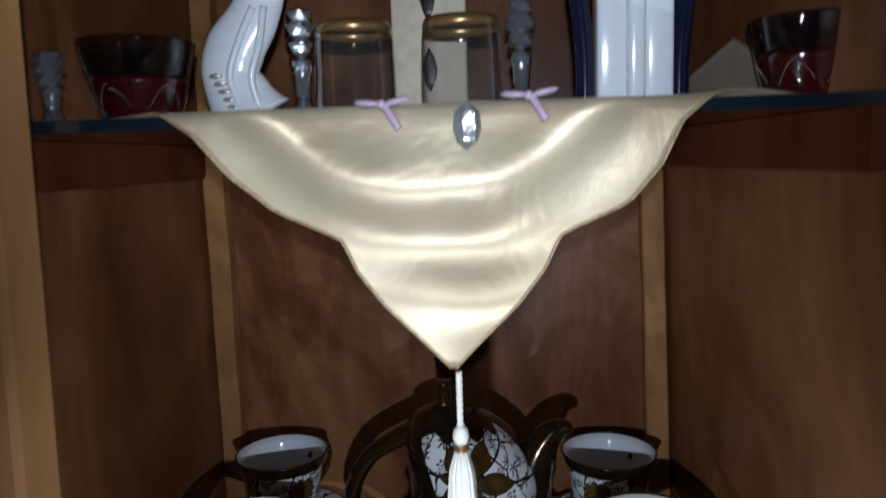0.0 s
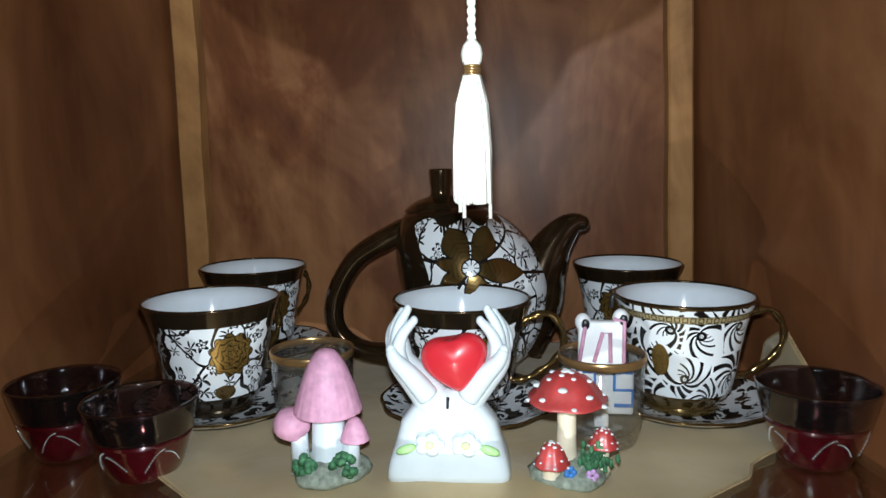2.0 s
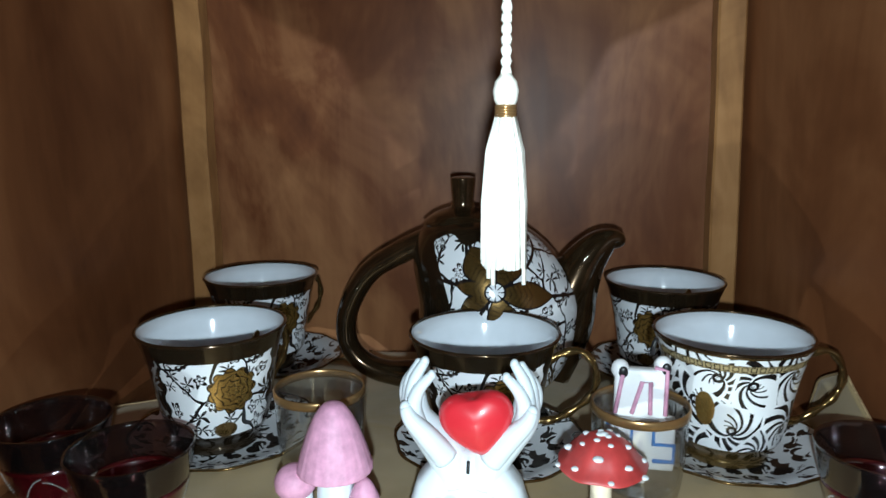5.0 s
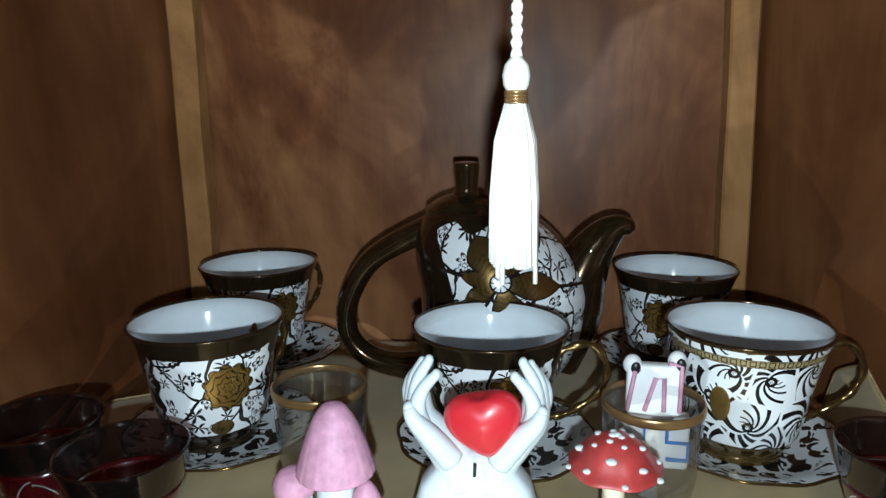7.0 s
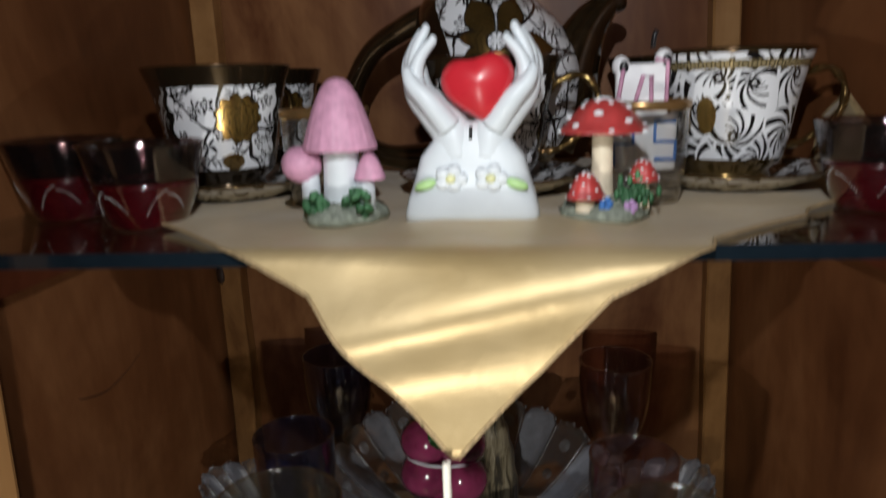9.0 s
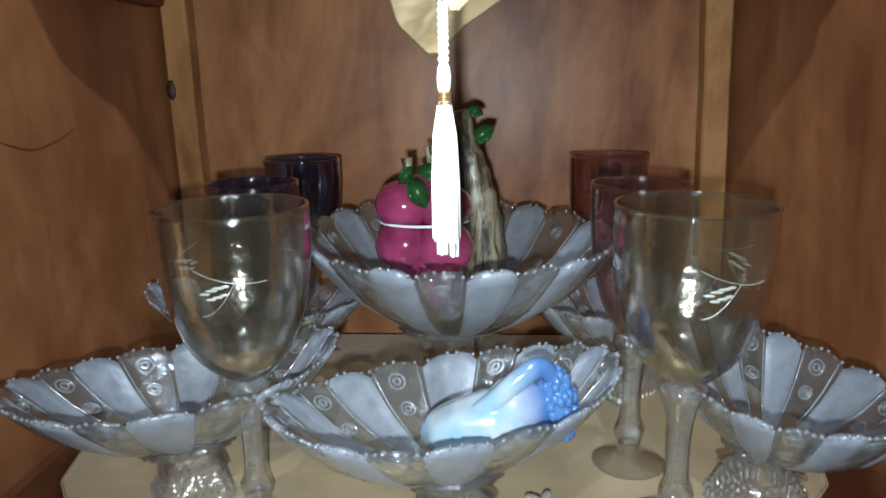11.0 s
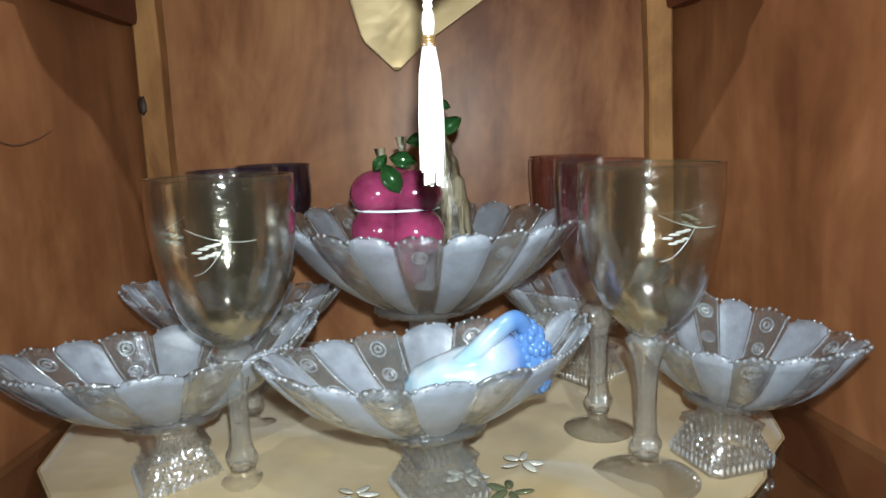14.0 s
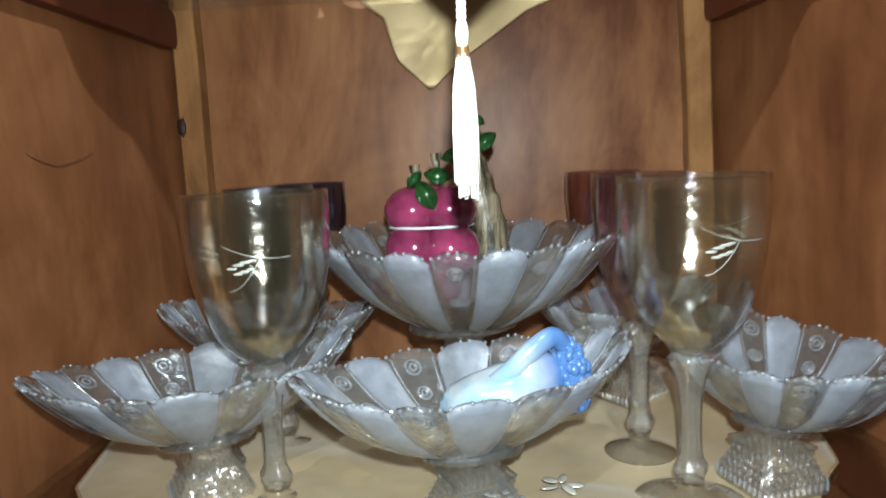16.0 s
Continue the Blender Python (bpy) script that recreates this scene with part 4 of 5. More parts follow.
def candle(at):
    t = thing("birthday_candle", at, "white wax birthday candle outlined in blue and pink, with two eyes", "candle", turn=-4)
    bm = bmesh.new()
    box(bm, (-0.0035, -0.0028, 0.0), (0.0035, 0.0028, 0.010), 0.0008)
    box(bm, (-0.0155, -0.0030, 0.0070), (0.0155, 0.0030, 0.0320), 0.0012)
    box(bm, (-0.0118, -0.0030, 0.0318), (0.0112, 0.0030, 0.0545), 0.0014)
    part("body", bm, M_WAX, t)
    for x, z in ((-0.0095, 0.0535), (0.0088, 0.0560)):
        bm = bmesh.new()
        blob(bm, (x, 0, z), (0.0040, 0.0032, 0.0046), 0, 16)
        eye = part("eye", bm, M_WAX, t)
        bm = bmesh.new()
        blob(bm, (x + 0.0012, -0.0030, z - 0.0005), (0.0021, 0.0010, 0.0028), 0, 12)
        part("pupil", bm, M_BLACK, eye, "black pupil")
    for pts, m in ((((-0.0112, 0.034), (-0.0085, 0.052)), M_PINK), (((-0.0040, 0.034), (0.0, 0.0490), (0.0036, 0.0490), (0.0040, 0.034)), M_PINK), (((0.0104, 0.034), (0.0104, 0.055), (0.005, 0.056)), M_PINK),
                   (((-0.0150, 0.029), (-0.0035, 0.029), (-0.0035, 0.019), (-0.0120, 0.019), (-0.0120, 0.009)), M_SKY), (((0.0148, 0.029), (0.0060, 0.029), (0.0060, 0.020), (0.0150, 0.020), (0.0150, 0.012), (0.0060, 0.012)), M_SKY)):
        bm = bmesh.new()
        tube(bm, [(x, -0.0034, z) for x, z in pts], 0.0010, 6)
        part("outline", bm, m, t)
    bm = bmesh.new()
    tube(bm, [(0.004, 0, 0.061), (0.0045, 0, 0.066), (0.0055, 0, 0.0685)], 0.0011, 6)
    part("wick", bm, M_BLACK, t)
    return t


candle((0.1030, -0.194, Z2 + 0.0086))


def red_bowl(at, r, h, turn, label):
    t = thing("glass_bowl", at, label, "bowl", "red glass bowls", turn)
    prof_out = smoothed([(r * 0.55, 0.0), (r * 0.60, 0.001), (r * 0.72, h * 0.22), (r * 0.86, h * 0.56)], 4)
    bm = bmesh.new()
    lathe(bm, prof_out + smoothed([(r * 0.82, h * 0.56), (r * 0.66, h * 0.26), (r * 0.4, h * 0.12), (0.0, h * 0.10)], 4), 44)
    part("lower_bowl", bm, M_REDGLASS, t, "red stained lower part")
    bm = bmesh.new()
    lathe(bm, smoothed([(r * 0.86, h * 0.565), (r * 0.94, h * 0.78), (r, h * 0.97)], 4) + [(r * 1.01, h), (r * 0.985, h * 1.01), (r * 0.96, h * 0.97)] + smoothed([(r * 0.955, h * 0.96), (r * 0.90, h * 0.78), (r * 0.82, h * 0.565)], 4), 44, close=True)
    part("upper_bowl", bm, M_SMOKE, t, "clear smoky upper part")
    for k in range(5):
        bm = bmesh.new()
        a0 = k * 2 * math.pi / 5
        for i in range(22):
            f = i / 21
            a = a0 + f * 0.85
            z = h * (0.20 + 0.26 * math.sin(f * math.pi) * (1.0 if f < 0.5 else 0.8) + 0.04 * f)
            rr = float(np.interp(z, [q[1] for q in prof_out], [q[0] for q in prof_out])) + 0.0003
            blob(bm, (rr * math.cos(a), rr * math.sin(a), z), (0.0003, 0.0003, 0.0003), 0, 6)
        part("glitter_swirl", bm, M_GLITTER, t, "silver glitter swirl")
    return t


red_bowl((-0.1155, -0.2360, Z2), 0.0262, 0.036, 10, "small red and clear glass bowl with glitter swirls on the shelf")
red_bowl((-0.1665, -0.2150, Z2), 0.0265, 0.037, 50, "small red and clear glass bowl beside the cabinet side")
red_bowl((0.2005, -0.2090, Z2), 0.0270, 0.037, 30, "small red and clear glass bowl at the shelf end")


# ---------- lower shelf: pressed glass and goblets ----------
def goblet(at, glass, r, height, label, etched=False):
    t = thing("goblet", at, label, "wine glass", "goblets")
    H = height
    bm = bmesh.new()
    lathe(bm, smoothed([(0.0, 0.0), (r * 0.74, 0.0), (r * 0.76, 0.0008), (r * 0.55, 0.0028), (r * 0.22, 0.006), (0.0055, 0.011)], 4), 40)
    part("foot", bm, M_GLASS, t)
    bm = bmesh.new()
    wob = lambda a, z: 1 + 0.10 * math.cos(6 * a)
    lathe(bm, smoothed([(0.0050, 0.0105), (0.0068, 0.016), (0.0046, 0.023), (0.0044, H * 0.30), (0.0056, H * 0.38), (0.0080, H * 0.435), (0.0092, H * 0.460), (0.0066, H * 0.482)], 5), 24, wob=wob)
    part("stem", bm, M_STEM, t, "cut stem")
    bm = bmesh.new()
    outer = smoothed([(0.0045, H * 0.475), (r * 0.38, H * 0.508), (r * 0.69, H * 0.585), (r * 0.91, H * 0.72), (r, H * 0.88), (r * 1.0, H)], 6)
    inner = [(max(0.0, q - 0.0008), z + (0.0012 if z < H * 0.7 else 0.0)) for q, z in reversed(outer)]
    lathe(bm, outer + inner, 108, wob=lambda a, z: 1 + 0.0028 * math.sin(18 * a) * min(1.0, max(0.0, 1.9 - 1.9 * z / H)))
    part("bowl", bm, glass, t)
    bm = bmesh.new()
    lathe(bm, [(r - 0.0004 + 0.0008 * math.cos(a), H + 0.0006 * math.sin(a)) for a in [k * math.pi / 3 for k in range(6)]], 56, close=True)
    part("rim", bm, M_GLASS_CLOTHGLOW if etched else glass, t)
    if etched:
        for k in range(3):
            bm = bmesh.new()
            a0 = -1.75 + k * 2.1
            rr = r * 0.975 + 0.0003
            pts = [(rr * math.cos(a0 + 0.9 * f), rr * math.sin(a0 + 0.9 * f), H * (0.87 - 0.10 * f + 0.06 * f * f)) for f in [i / 14 for i in range(15)]]
            tube(bm, pts, 0.00014, 5)
            line = []
            for i in range(9):
                f = i / 8
                a, z = a0 + 0.9 * (0.05 + 0.5 * f), H * (0.74 + 0.09 * f * f)
                rz = float(np.interp(z, [q[1] for q in outer], [q[0] for q in outer])) + 0.0001
                line.append((rz * math.cos(a), rz * math.sin(a), z))
            tube(bm, line, 0.00012, 5)
            for u, hz, w in ((0.14, 0.805, 0.0022), (0.24, 0.815, 0.0026), (0.34, 0.822, 0.0026), (0.22, 0.790, 0.0022), (0.32, 0.796, 0.0024), (0.43, 0.826, 0.0018), (0.41, 0.802, 0.0018)):
                a = a0 + 0.9 * u
                rz = float(np.interp(H * hz, [q[1] for q in outer], [q[0] for q in outer]))
                blob(bm, (rz * math.cos(a), rz * math.sin(a), H * hz), (w, 0.0003, 0.0006), 0, 8, 0.3, Matrix.Rotation(a + math.pi / 2, 3, "Z"))
            part("etching", bm, M_ETCH, t, "etched leaf spray")
    return t


goblet((-0.0665, -0.2430, Z3 + 0.0018), M_GLASS_CLOTHGLOW, 0.0305, 0.1410, "clear wine glass with an etched leaf spray and faceted stem", True)
goblet((0.1150, -0.2440, Z3 + 0.0018), M_GLASS_CLOTHGLOW, 0.0300, 0.1410, "clear wine glass with an etched leaf spray beside the pressed bowls", True)
goblet((-0.0880, -0.0560, Z3 + 0.0018), M_BLUEGLASS, 0.0250, 0.1390, "dark blue glass goblet at the cabinet back")
goblet((-0.0800, -0.1780, Z3 + 0.0018), M_BLUEGLASS, 0.0225, 0.1410, "dark blue glass goblet behind the wine glass")
goblet((0.1130, -0.0570, Z3 + 0.0018), M_PURPLEGLASS, 0.0250, 0.1390, "plum tinted glass goblet at the cabinet back")
goblet((0.1060, -0.1900, Z3 + 0.0018), M_PURPLEGLASS, 0.0225, 0.1410, "plum tinted glass goblet behind the wine glass")


def boat_outline(q, a, b, n):
    """Pointed oval with n scallops."""
    c, s = math.cos(q), math.sin(q)
    k = 1 + 0.065 * abs(math.sin(n * q / 2)) ** 0.6 + 0.012 * abs(math.sin(n * q * 2))
    return a * math.copysign(abs(c) ** 0.86, c) * k, b * math.copysign(abs(s) ** 1.12, s) * k


def boat_bowl(at, a, b, h, stand, turn, label, panels=20, lift=0.22):
    """Pressed glass dish on a square foot: frosted and clear panels by turns."""
    t = thing("pressed_glass_bowl", at, label, "glass bowl", "pressed glass bowls", turn)
    levels = [(0.30, 0.0), (0.36, 0.04), (0.52, 0.22), (0.70, 0.50), (0.86, 0.78), (1.0, 1.0)]
    per = 6
    n = panels * per

    def rim_lift(q):
        return h * lift * abs(math.cos(q)) ** 3 + h * 0.11 * abs(math.sin(panels * q / 2)) ** 0.6 + h * 0.030 * abs(math.sin(panels * q * 2))

    def spot(q, f, inset):
        x, y = boat_outline(q, a, b, panels)
        fr = float(np.interp(f, [0, 0.04, 0.22, 0.5, 0.78, 1.0], [0.28, 0.37, 0.55, 0.75, 0.90, 1.0])) - inset
        rib = 0.012 * math.sin(panels * q / 2 * 1.0) ** 2
        return Vector((x * (fr - rib * f), y * (fr - rib * f), stand + h * f + rim_lift(q) * f ** 2 + inset * 0.02))

    fs = [0, 0.04, 0.15, 0.3, 0.5, 0.7, 0.86, 1.0]
    for p in range(panels):
        frosted = p % 2 == 0
        bm = bmesh.new()
        grid = {}
        for side, inset in ((0, 0.0), (1, 0.035)):
            for i in range(per + 1):
                q = 2 * math.pi * (p + i / per) / panels
                for j, f in enumerate(fs):
                    grid[side, i, j] = bm.verts.new(spot(q, f, inset))
        for side in (0, 1):
            for i in range(per):
                for j in range(len(fs) - 1):
                    bm.faces.new((grid[side, i, j], grid[side, i + 1, j], grid[side, i + 1, j + 1], grid[side, i, j + 1]))
        j = len(fs) - 1
        for i in range(per):
            bm.faces.new((grid[0, i, j], grid[0, i + 1, j], grid[1, i + 1, j], grid[1, i, j]))
        # beads along the rim
        for i in range(per):
            q = 2 * math.pi * (p + (i + 0.5) / per) / panels
            blob(bm, spot(q, 1.0, 0.010), (0.0010, 0.0010, 0.0010), 1, 6)
        pan = part("panel", bm, [M_FROST if frosted else M_CRYSTAL, M_BEAD], t, "frosted panel" if frosted else "clear panel with pressed rings")
        if not frosted:
            q = 2 * math.pi * (p + 0.5) / panels
            for f, rr in ((0.80, 0.0036), (0.48, 0.0030)):
                o, d1, d2 = spot(q, f, 0.04), spot(q + 0.05, f, 0.04) - spot(q - 0.05, f, 0.04), spot(q, f + 0.1, 0.04) - spot(q, f - 0.1, 0.04)
                d1, d2 = d1.normalized(), d2.normalized()
                bm = bmesh.new()
                for w in (1.0, 0.45):
                    ring = [o + (d1 * math.cos(e) + d2 * math.sin(e)) * rr * w for e in [k * math.pi / 8 for k in range(17)]]
                    tube(bm, ring, 0.0007, 5)
                part("pressed_ring", bm, M_BEAD, pan)
            for e in (0.08, 0.92):
                q2 = 2 * math.pi * (p + e) / panels
                bm = bmesh.new()
                tube(bm, [spot(q2, f, 0.042) for f in (0.1, 0.35, 0.6, 0.85, 0.97)], 0.0005, 5)
                part("groove", bm, M_BEAD, pan)
    bm = bmesh.new()
    rings = []
    for f in (0.0, 1.0):
        rings.append([bm.verts.new((boat_outline(2 * math.pi * i / n, a * 0.30, b * 0.38, panels)[0], boat_outline(2 * math.pi * i / n, a * 0.30, b * 0.38, panels)[1], stand - 0.003 + 0.0035 * f)) for i in range(n)])
    for i in range(n):
        bm.faces.new((rings[0][i], rings[0][(i + 1) % n], rings[1][(i + 1) % n], rings[1][i]))
    bm.faces.new(rings[0]), bm.faces.new(rings[1])
    part("bowl_floor", bm, M_CRYSTAL, t)
    # pedestal: a stepped square column on a spreading, diamond cut pyramid foot
    foot = stand * 0.56
    bm = bmesh.new()
    rings = []
    for w, z in ((0.0178, 0.0), (0.0182, 0.0025), (0.0115, foot), (0.0145, foot + 0.0015), (0.0088, foot + 0.004), (0.0088, stand - 0.006), (0.0135, stand - 0.003), (0.0100, stand - 0.001)):
        c = w * 0.80
        rings.append([bm.verts.new((px, py, z)) for px, py in ((w, c), (c, w), (-c, w), (-w, c), (-w, -c), (-c, -w), (c, -w), (w, -c))])
    for p, q in zip(rings, rings[1:]):
        for k in range(8):
            bm.faces.new((p[k], p[(k + 1) % 8], q[(k + 1) % 8], q[k]))
    bm.faces.new(rings[0]), bm.faces.new(rings[-1])
    part("pedestal", bm, M_CRYSTAL, t, "stepped clear pedestal", smooth=False)
    for name, rows in (("cut_pattern", range(1, 5)), ("foot_teeth", (0,))):
        bm = bmesh.new()
        for j in rows:
            f = (j + 0.3) / 5
            w = 0.0182 - 0.0067 * f
            n_cut = 10 - j
            for i in range(n_cut):
                for sgn in range(4):
                    q = sgn * math.pi / 2
                    px, py = (-0.8 + 1.6 * i / (n_cut - 1)) * w, -w
                    blob(bm, (px * math.cos(q) - py * math.sin(q), px * math.sin(q) + py * math.cos(q), 0.0025 + (foot - 0.0025) * f), (0.0009, 0.0009, 0.0011 if j else 0.0022), 0, 4)
        tagged(part(name, bm, M_CRYSTAL if len(rows) > 1 else M_BEAD, t, smooth=False), kind="stuff")
    return t


G = "frosted and clear pressed glass boat bowl"
boat_bowl((0.0220, -0.2510, Z3 + 0.0018), 0.0720, 0.0385, 0.029, 0.032, 25, G + " holding a pearly figure")
boat_bowl((-0.1010, -0.2310, Z3 + 0.0018), 0.0690, 0.0385, 0.028, 0.032, 31, G + " beside the wine glass")
boat_bowl((0.1560, -0.2270, Z3 + 0.0018), 0.0640, 0.0385, 0.029, 0.032, -72, G + " near the cabinet side")
boat_bowl((-0.1050, -0.1180, Z3 + 0.0018), 0.0680, 0.0385, 0.026, 0.033, -12, G + " at the back")
boat_bowl((0.1180, -0.1080, Z3 + 0.0018), 0.0640, 0.0360, 0.026, 0.033, 35, G + " behind the plum goblets")
boat_bowl((0.0170, -0.1480, Z3 + 0.0018), 0.0880, 0.0770, 0.044, 0.061, -56, "large frosted and clear pressed glass bowl on a tall foot", 22, 0.03)


def pearl_figure(at):
    """One mesh: a lying pearly body with a bowed neck and a lumpy blue tail."""
    bm = bmesh.new()
    blob(bm, (0.002, 0, 0.0115), (0.0270, 0.0140, 0.0120), 0, 28, 0.10)
    blob(bm, (0.014, 0, 0.0170), (0.0140, 0.0115, 0.0105), 0, 24, 0.10)
    tube(bm, smoothed([(-0.008, -0.004, 0.015), (0.004, -0.006, 0.022), (0.015, -0.006, 0.029), (0.024, -0.004, 0.031), (0.030, 0.0, 0.022)], 6), [0.0042 - 0.00004 * i for i in range(25)], 12)
    rnd = random.Random(3)
    blob(bm, (0.0285, 0, 0.0155), (0.0075, 0.0095, 0.0130), 0, 20, 0.1)
    lumps = bmesh.new()
    for i in range(110):
        q = Vector((rnd.gauss(0, 1), rnd.gauss(0, 1), rnd.gauss(0, 1))).normalized()
        blob(lumps, (0.0290 + q.x * 0.0072, q.y * 0.0092, 0.0155 + q.z * 0.0126), (0.0019, 0.0019, 0.0021), 0, 6, 0.1)
    ob = finish("pearl_figurine", bm, M_PEARL)
    tagged(part("tail_lumps", lumps, M_PEARL, ob, "lumpy blue tail"), kind="stuff")
    ob.matrix_world = pose(*at, 0, -6, 8)
    ob.scale = (1.04, 1.0, 1.22)
    return tagged(ob, "pearly white and blue glazed ceramic figurine lying in a glass bowl", "figurine")


pearl_figure((0.0360, -0.2530, Z3 + 0.0395))


def fruit_box(at):
    t = thing("fruit_box", at, "glazed ceramic box of plums beside a tree trunk, with green leaves", "trinket box")
    bm = bmesh.new()
    for x, y, z in ((-0.0105, -0.004, 0.014), (0.0085, -0.006, 0.0135), (-0.001, 0.007, 0.014)):
        blob(bm, (x, y, z), (0.0150, 0.0145, 0.0145), 0, 24, 0.03)
    lathe(bm, [(0.010, -0.018), (0.013, -0.016), (0.016, 0.004), (0.014, 0.012)], 28, 0, (-0.001, 0, 0))
    part("body", bm, M_PLUM, t)
    bm = bmesh.new()
    for x, y, z in ((-0.0105, -0.003, 0.0335), (0.0085, -0.004, 0.0335), (-0.001, 0.008, 0.0350)):
        blob(bm, (x, y, z), (0.0146, 0.0138, 0.0125), 0, 24, 0.03)
    part("lid", bm, M_PLUM, t, "plum shaped lid")
    bm = bmesh.new()
    lathe(bm, [(0.0190, 0.0246), (0.0200, 0.0250), (0.0200, 0.0258), (0.0190, 0.0262)], 32, 0, (-0.001, 0, 0), 1.12, 0.86, close=True)
    part("seam", bm, M_CUPIN, t, "white seam")
    bm = bmesh.new()
    line = smoothed([(0.0290, 0.006, -0.016), (0.0275, 0.005, 0.020), (0.0235, 0.004, 0.044), (0.0190, 0.003, 0.062), (0.0165, 0.002, 0.078)], 6)
    tube(bm, line, [0.0120 - 0.0070 * i / (len(line) - 1) + 0.0006 * math.sin(i * 2.1) for i in range(len(line))], 14)
    part("trunk", bm, M_BARK, t, "grooved grey brown trunk")
    for x, z, l in ((-0.0075, 0.0455, 0.011), (0.0035, 0.0500, 0.012)):
        bm = bmesh.new()
        tube(bm, [(x, -0.004, z - 0.004), (x - 0.0006, -0.004, z + l * 0.5), (x - 0.001, -0.004, z + l)], [0.0016, 0.0018, 0.0030], 10)
        part("stalk", bm, M_BARK, t)
    for x, y, z, a, s in ((-0.003, -0.0165, 0.043, 60, 1.1), (0.002, -0.012, 0.051, 10, 0.9), (-0.0075, -0.012, 0.050, 130, 0.7), (0.0265, 0.000, 0.066, -35, 0.9), (0.023, 0.004, 0.078, 20, 0.6), (0.010, -0.006, 0.060, -10, 0.8)):
        bm = bmesh.new()
        rows = []
        for i in range(9):
            f = i / 8
            w = 0.0046 * s * math.sin(math.pi * f) ** 0.8
            rows.append([bm.verts.new(((f - 0.4) * 0.016 * s, 0.0025 * abs(k) - 0.003 * math.sin(math.pi * f), k * w)) for k in (-1, -0.4, 0, 0.4, 1)])
        for p, q in zip(rows, rows[1:]):
            for k in range(4):
                bm.faces.new((p[k], p[k + 1], q[k + 1], q[k]))
        bmesh.ops.solidify(bm, geom=bm.faces[:], thickness=0.0008)
        lf = part("leaf", bm, M_LEAF, t)
        lf.matrix_local = pose(x, y, z, 0, a, 0)
    return t


fruit_box((0.0030, -0.1480, Z3 + 0.0018 + 0.0625 + 0.0260)).scale = (1.08, 1.08, 1.08)


# ---------- upper shelf ----------
def fluted_vase(at):
    t = thing("porcelain_vase", at, "white fluted porcelain vase with dark blue sides on the upper shelf", "vase")
    for x0, x1, d in ((-0.0195, -0.0043, 0.0), (-0.0042, 0.0047, 0.0035), (0.0048, 0.0195, 0.0)):
        bm = bmesh.new()
        box(bm, (x0, -0.012 - d, 0.0), (x1, 0.012, 0.100), 0.0022)
        part("flute", bm, M_WHITE, t)
    for s in (-1, 1):
        bm = bmesh.new()
        tube(bm, smoothed([(s * 0.0245, 0, 0.0), (s * 0.0250, 0, 0.03), (s * 0.0290, 0, 0.07), (s * 0.030, 0, 0.1)], 5), 0.0052, 12)
        part("side", bm, M_DARKBLUE, t, "dark blue glazed side")
    return t


fluted_vase((0.1330, -0.2000, Z1 + 0.0018))


def white_figure(at):
    """One plain mesh: a swirling white porcelain form."""
    bm = bmesh.new()
    line = smoothed([(0.000, 0, 0.0), (-0.006, 0, 0.012), (-0.011, 0, 0.026), (-0.007, 0, 0.040), (0.004, 0, 0.056), (0.012, 0, 0.075), (0.013, 0, 0.095)], 7)
    n = len(line)
    radii = [float(np.interp(i / (n - 1), [0, 0.12, 0.3, 0.5, 0.7, 1], [0.0245, 0.0200, 0.0165, 0.0170, 0.0140, 0.009])) for i in range(n)]
    tube(bm, line, radii, 24, squash=0.6)
    for k in (1, 3):
        tube(bm, smoothed([(-0.006 + 0.005 * k, -0.0095, 0.004), (-0.013 + 0.006 * k, -0.0115, 0.022), (-0.008 + 0.006 * k, -0.0105, 0.040), (0.004 + 0.003 * k, -0.008, 0.060)], 5), 0.0022, 8)
    for k in range(5):
        blob(bm, (-0.0150 + 0.0022 * k, -0.0105, 0.024 - 0.0042 * k), (0.0040, 0.0022, 0.0016), 1, 10)
    ob = finish("porcelain_figurine", bm, [M_WHITE, M_GLITTER])
    ob.location = at
    return tagged(ob, "white glazed porcelain figurine with silver lines on the upper shelf", "figurine")


white_figure((-0.0760, -0.2000, Z1 + 0.0018))


def candlestick(at, h, label):
    t = thing("crystal_candlestick", at, label, "candlestick", "crystal candlesticks")
    bm = bmesh.new()
    lathe(bm, [(0.0, 0.0), (0.0125, 0.0), (0.0120, 0.002), (0.0060, 0.006), (0.0045, 0.012)], 12)
    part("foot", bm, M_CUT, t)
    bm = bmesh.new()
    lathe(bm, [(0.0045, 0.012), (0.0050, h * 0.4), (0.0062, h * 0.5), (0.0045, h * 0.55)], 8)
    part("stem", bm, M_CUT, t)
    for f, r in ((0.50, 0.0070), (0.66, 0.0085), (0.82, 0.0100), (0.95, 0.0085)):
        bm = bmesh.new()
        bmesh.ops.create_icosphere(bm, subdivisions=1, radius=r)
        for v in bm.verts:
            v.co = Vector((v.co.x, v.co.y, v.co.z * 0.75 + h * f))
        part("faceted_ball", bm, M_CUT, t, smooth=False)
    return t


candlestick((-0.0490, -0.1900, Z1 + 0.0018), 0.060, "cut crystal candlestick beside the white figurine")
candlestick((0.0750, -0.1850, Z1 + 0.0018), 0.060, "cut crystal candlestick beside the gold rimmed glasses")
candlestick((-0.1880, -0.2100, Z1), 0.042, "small cut crystal candlestick near the cabinet side")


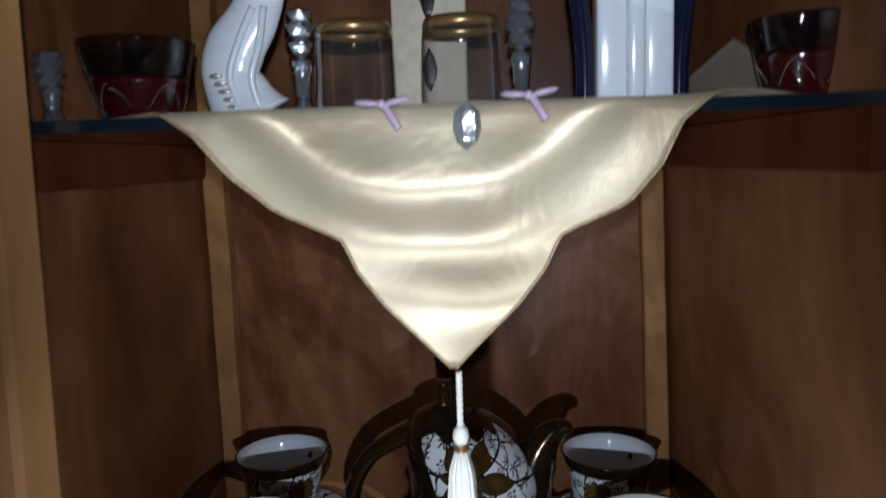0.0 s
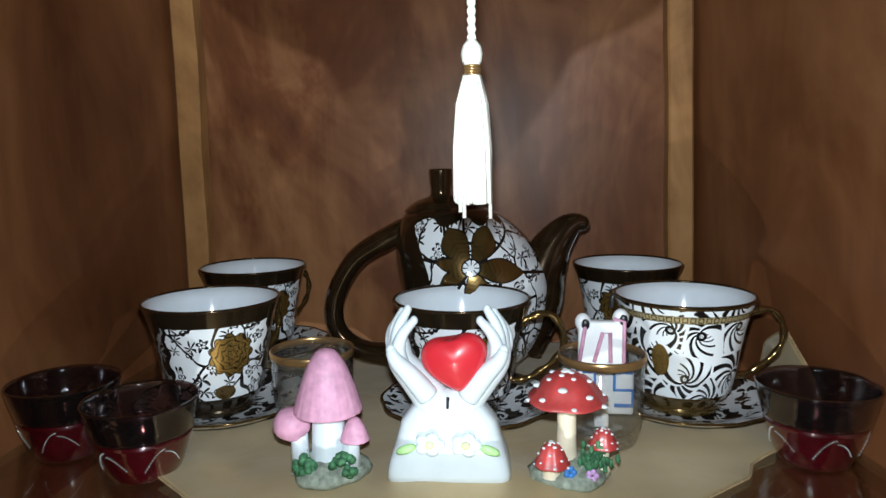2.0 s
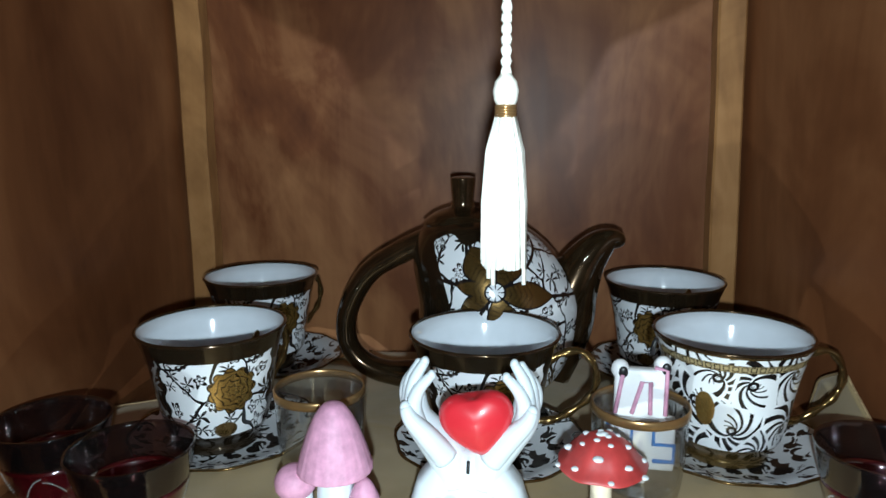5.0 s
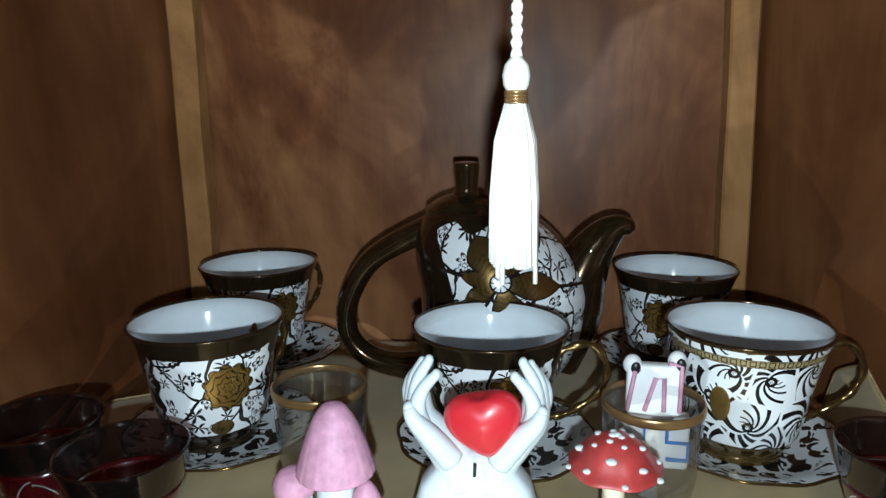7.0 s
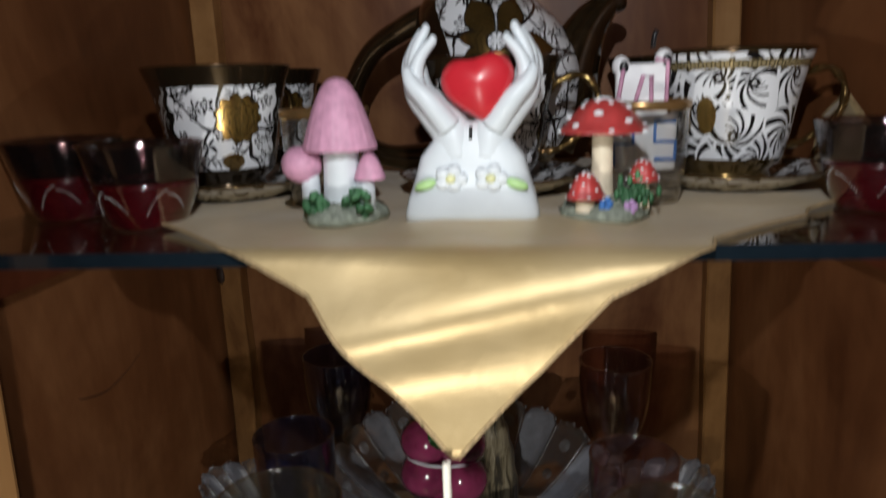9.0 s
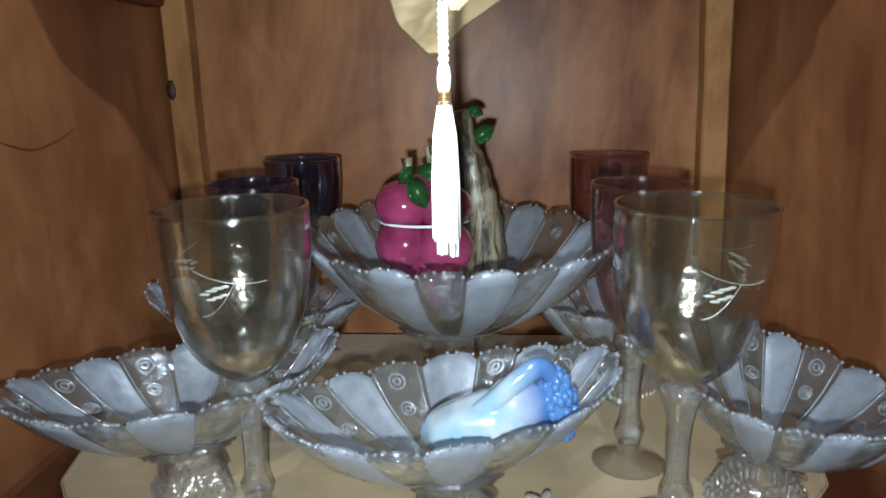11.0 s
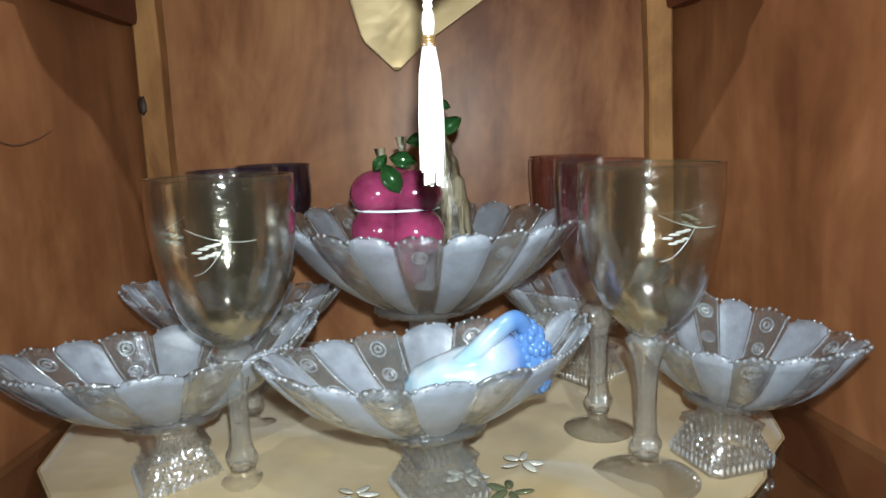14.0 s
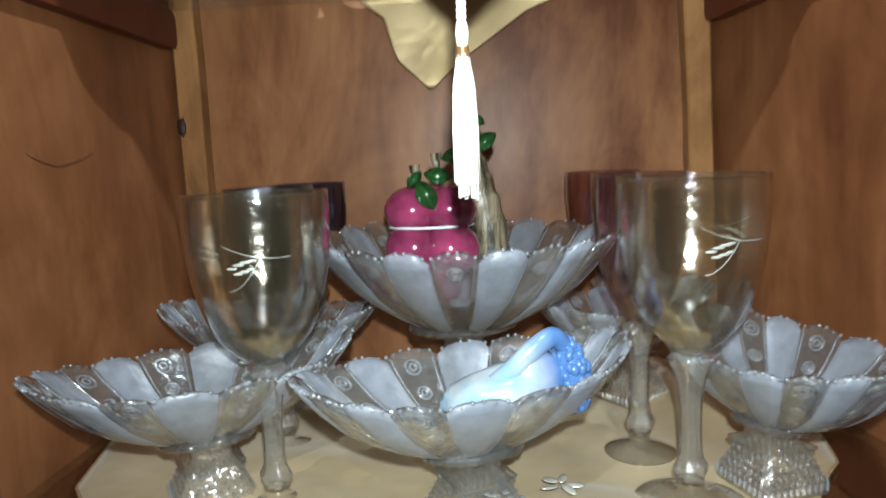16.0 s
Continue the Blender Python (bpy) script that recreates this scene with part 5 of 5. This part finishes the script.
def tumbler(at, label):
    t = thing("glass_tumbler", at, label, "glass", "upturned tumblers")
    bm = bmesh.new()
    lathe(bm, smoothed([(0.0215, 0.0), (0.0220, 0.002), (0.0218, 0.020), (0.0210, 0.040), (0.0190, 0.0475), (0.015, 0.0495)], 4) + [(0.0, 0.0495)], 40)
    part("body", bm, M_GLASS, t)
    bm = bmesh.new()
    lathe(bm, [(0.0203, 0.0425), (0.0206, 0.0455), (0.0196, 0.0485), (0.0186, 0.0478), (0.0198, 0.0425)], 40, close=True)
    part("band", bm, M_GOLDRIM, t, "gold band")
    return t


tumbler((-0.0150, -0.2050, Z1 + 0.0018), "clear glass tumbler with a gold band on the upper shelf")
tumbler((0.0430, -0.2050, Z1 + 0.0018), "clear glass tumbler with a gold band beside the crystal candlestick")
red_bowl((-0.1380, -0.2050, Z1), 0.0310, 0.046, 20, "red and clear glass bowl with glitter swirls on the upper shelf")
red_bowl((0.2130, -0.2150, Z1), 0.0250, 0.040, 75, "red and clear glass bowl at the end of the upper shelf")


def plaque(at):
    t = thing("cream_plaque", at, "cream painted plaque with dark leaf marks standing behind tumblers", "plaque")
    bm = bmesh.new()
    box(bm, (-0.024, -0.004, 0.0), (0.024, 0.004, 0.115), 0.002)
    part("board", bm, M_CREAM, t)
    for z in (0.018, 0.062):
        bm = bmesh.new()
        lathe(bm, [(0.0005, 0.0), (0.0032, 0.006), (0.0052, 0.014), (0.0030, 0.022), (0.0005, 0.027)], 16, 0, (0, -0.0045, z), 1.0, 0.12)
        part("leaf_mark", bm, M_BLACK, t, "dark painted leaf")
    return t


plaque((0.0180, -0.1300, Z1 + 0.0018))


def bow(at, turn, label):
    t = thing("ribbon_bow", at, label, "ribbon", "ribbon bows", turn)
    for s, up in ((-1, 0.4), (1, 1.0)):
        bm = bmesh.new()
        blob(bm, (s * 0.0062, -0.001, 0.0004 + 0.0006 * up), (0.0062, 0.0028, 0.0015), 0, 14, 0.25, Matrix.Rotation(-s * 0.22 * up, 3, "Y"))
        part("loop", bm, M_RIBBON, t)
    bm = bmesh.new()
    tube(bm, smoothed([(0.001, -0.002, 0.0), (0.004, -0.0035, -0.005), (0.0075, -0.004, -0.0105)], 4), [0.0016] * 9, 8, squash=0.4)
    part("tail", bm, M_RIBBON, t)
    bm = bmesh.new()
    blob(bm, (0, -0.0015, 0.0), (0.0020, 0.0020, 0.0020), 0, 10)
    part("knot", bm, M_RIBBON, t)
    return t


bow((0.0140, -0.2900, Z1 + 0.0010), 0, "small lilac ribbon bow on the satin cloth")
bow((0.0760, -0.2880, Z1 + 0.0025), -8, "small lilac ribbon bow beside the glass drop")
bm = bmesh.new()
lathe(bm, [(0.0005, 0.0), (0.0045, 0.003), (0.0062, 0.009), (0.0055, 0.015), (0.0020, 0.018)], 7, 0, (0, 0, 0), 1, 0.5)
drop = finish("crystal_drop", bm, M_CUT, smooth=False)
drop.location = (0.0500, -0.2965, Z1 - 0.0190)
tagged(drop, "faceted clear crystal drop hanging on the satin cloth", "pendant")


# sequin leaves sewn on the lower cloth
LOWER_CLOTH = [o for o in scene.objects if o.name.startswith("satin_cloth")][-1]
rnd = random.Random(21)
for cx, cy, m in ((0.034, -0.247, M_SEQUIN), (0.052, -0.262, M_MOSS), (0.060, -0.236, M_SEQUIN), (-0.014, -0.262, M_SEQUIN)):
    for k in range(5):
        bm = bmesh.new()
        blob(bm, (0, 0, 0), (0.0048, 0.0021, 0.0007), 0, 12)
        leaf = part("sequin_leaf", bm, m, LOWER_CLOTH)
        a = k * 72 + rnd.uniform(-15, 15)
        leaf.matrix_world = pose(cx + 0.006 * math.cos(radians(a)), cy + 0.006 * math.sin(radians(a)), Z3 + 0.0072, rnd.uniform(-10, 10), rnd.uniform(-10, 10), a)


# a smear on the side panel
bm = bmesh.new()
tube(bm, smoothed(SMEAR, 6), [0.0010 + 0.0012 * math.sin(math.pi * i / 24) for i in range(25)], 8, squash=0.3)
for v in bm.verts:
    v.co.x = -0.2 + (v.co.x + 0.2) * 0.25
tagged(finish("wall_smear", bm, M_STAIN), "brown smear on the cabinet side panel", "stain", kind="structure")
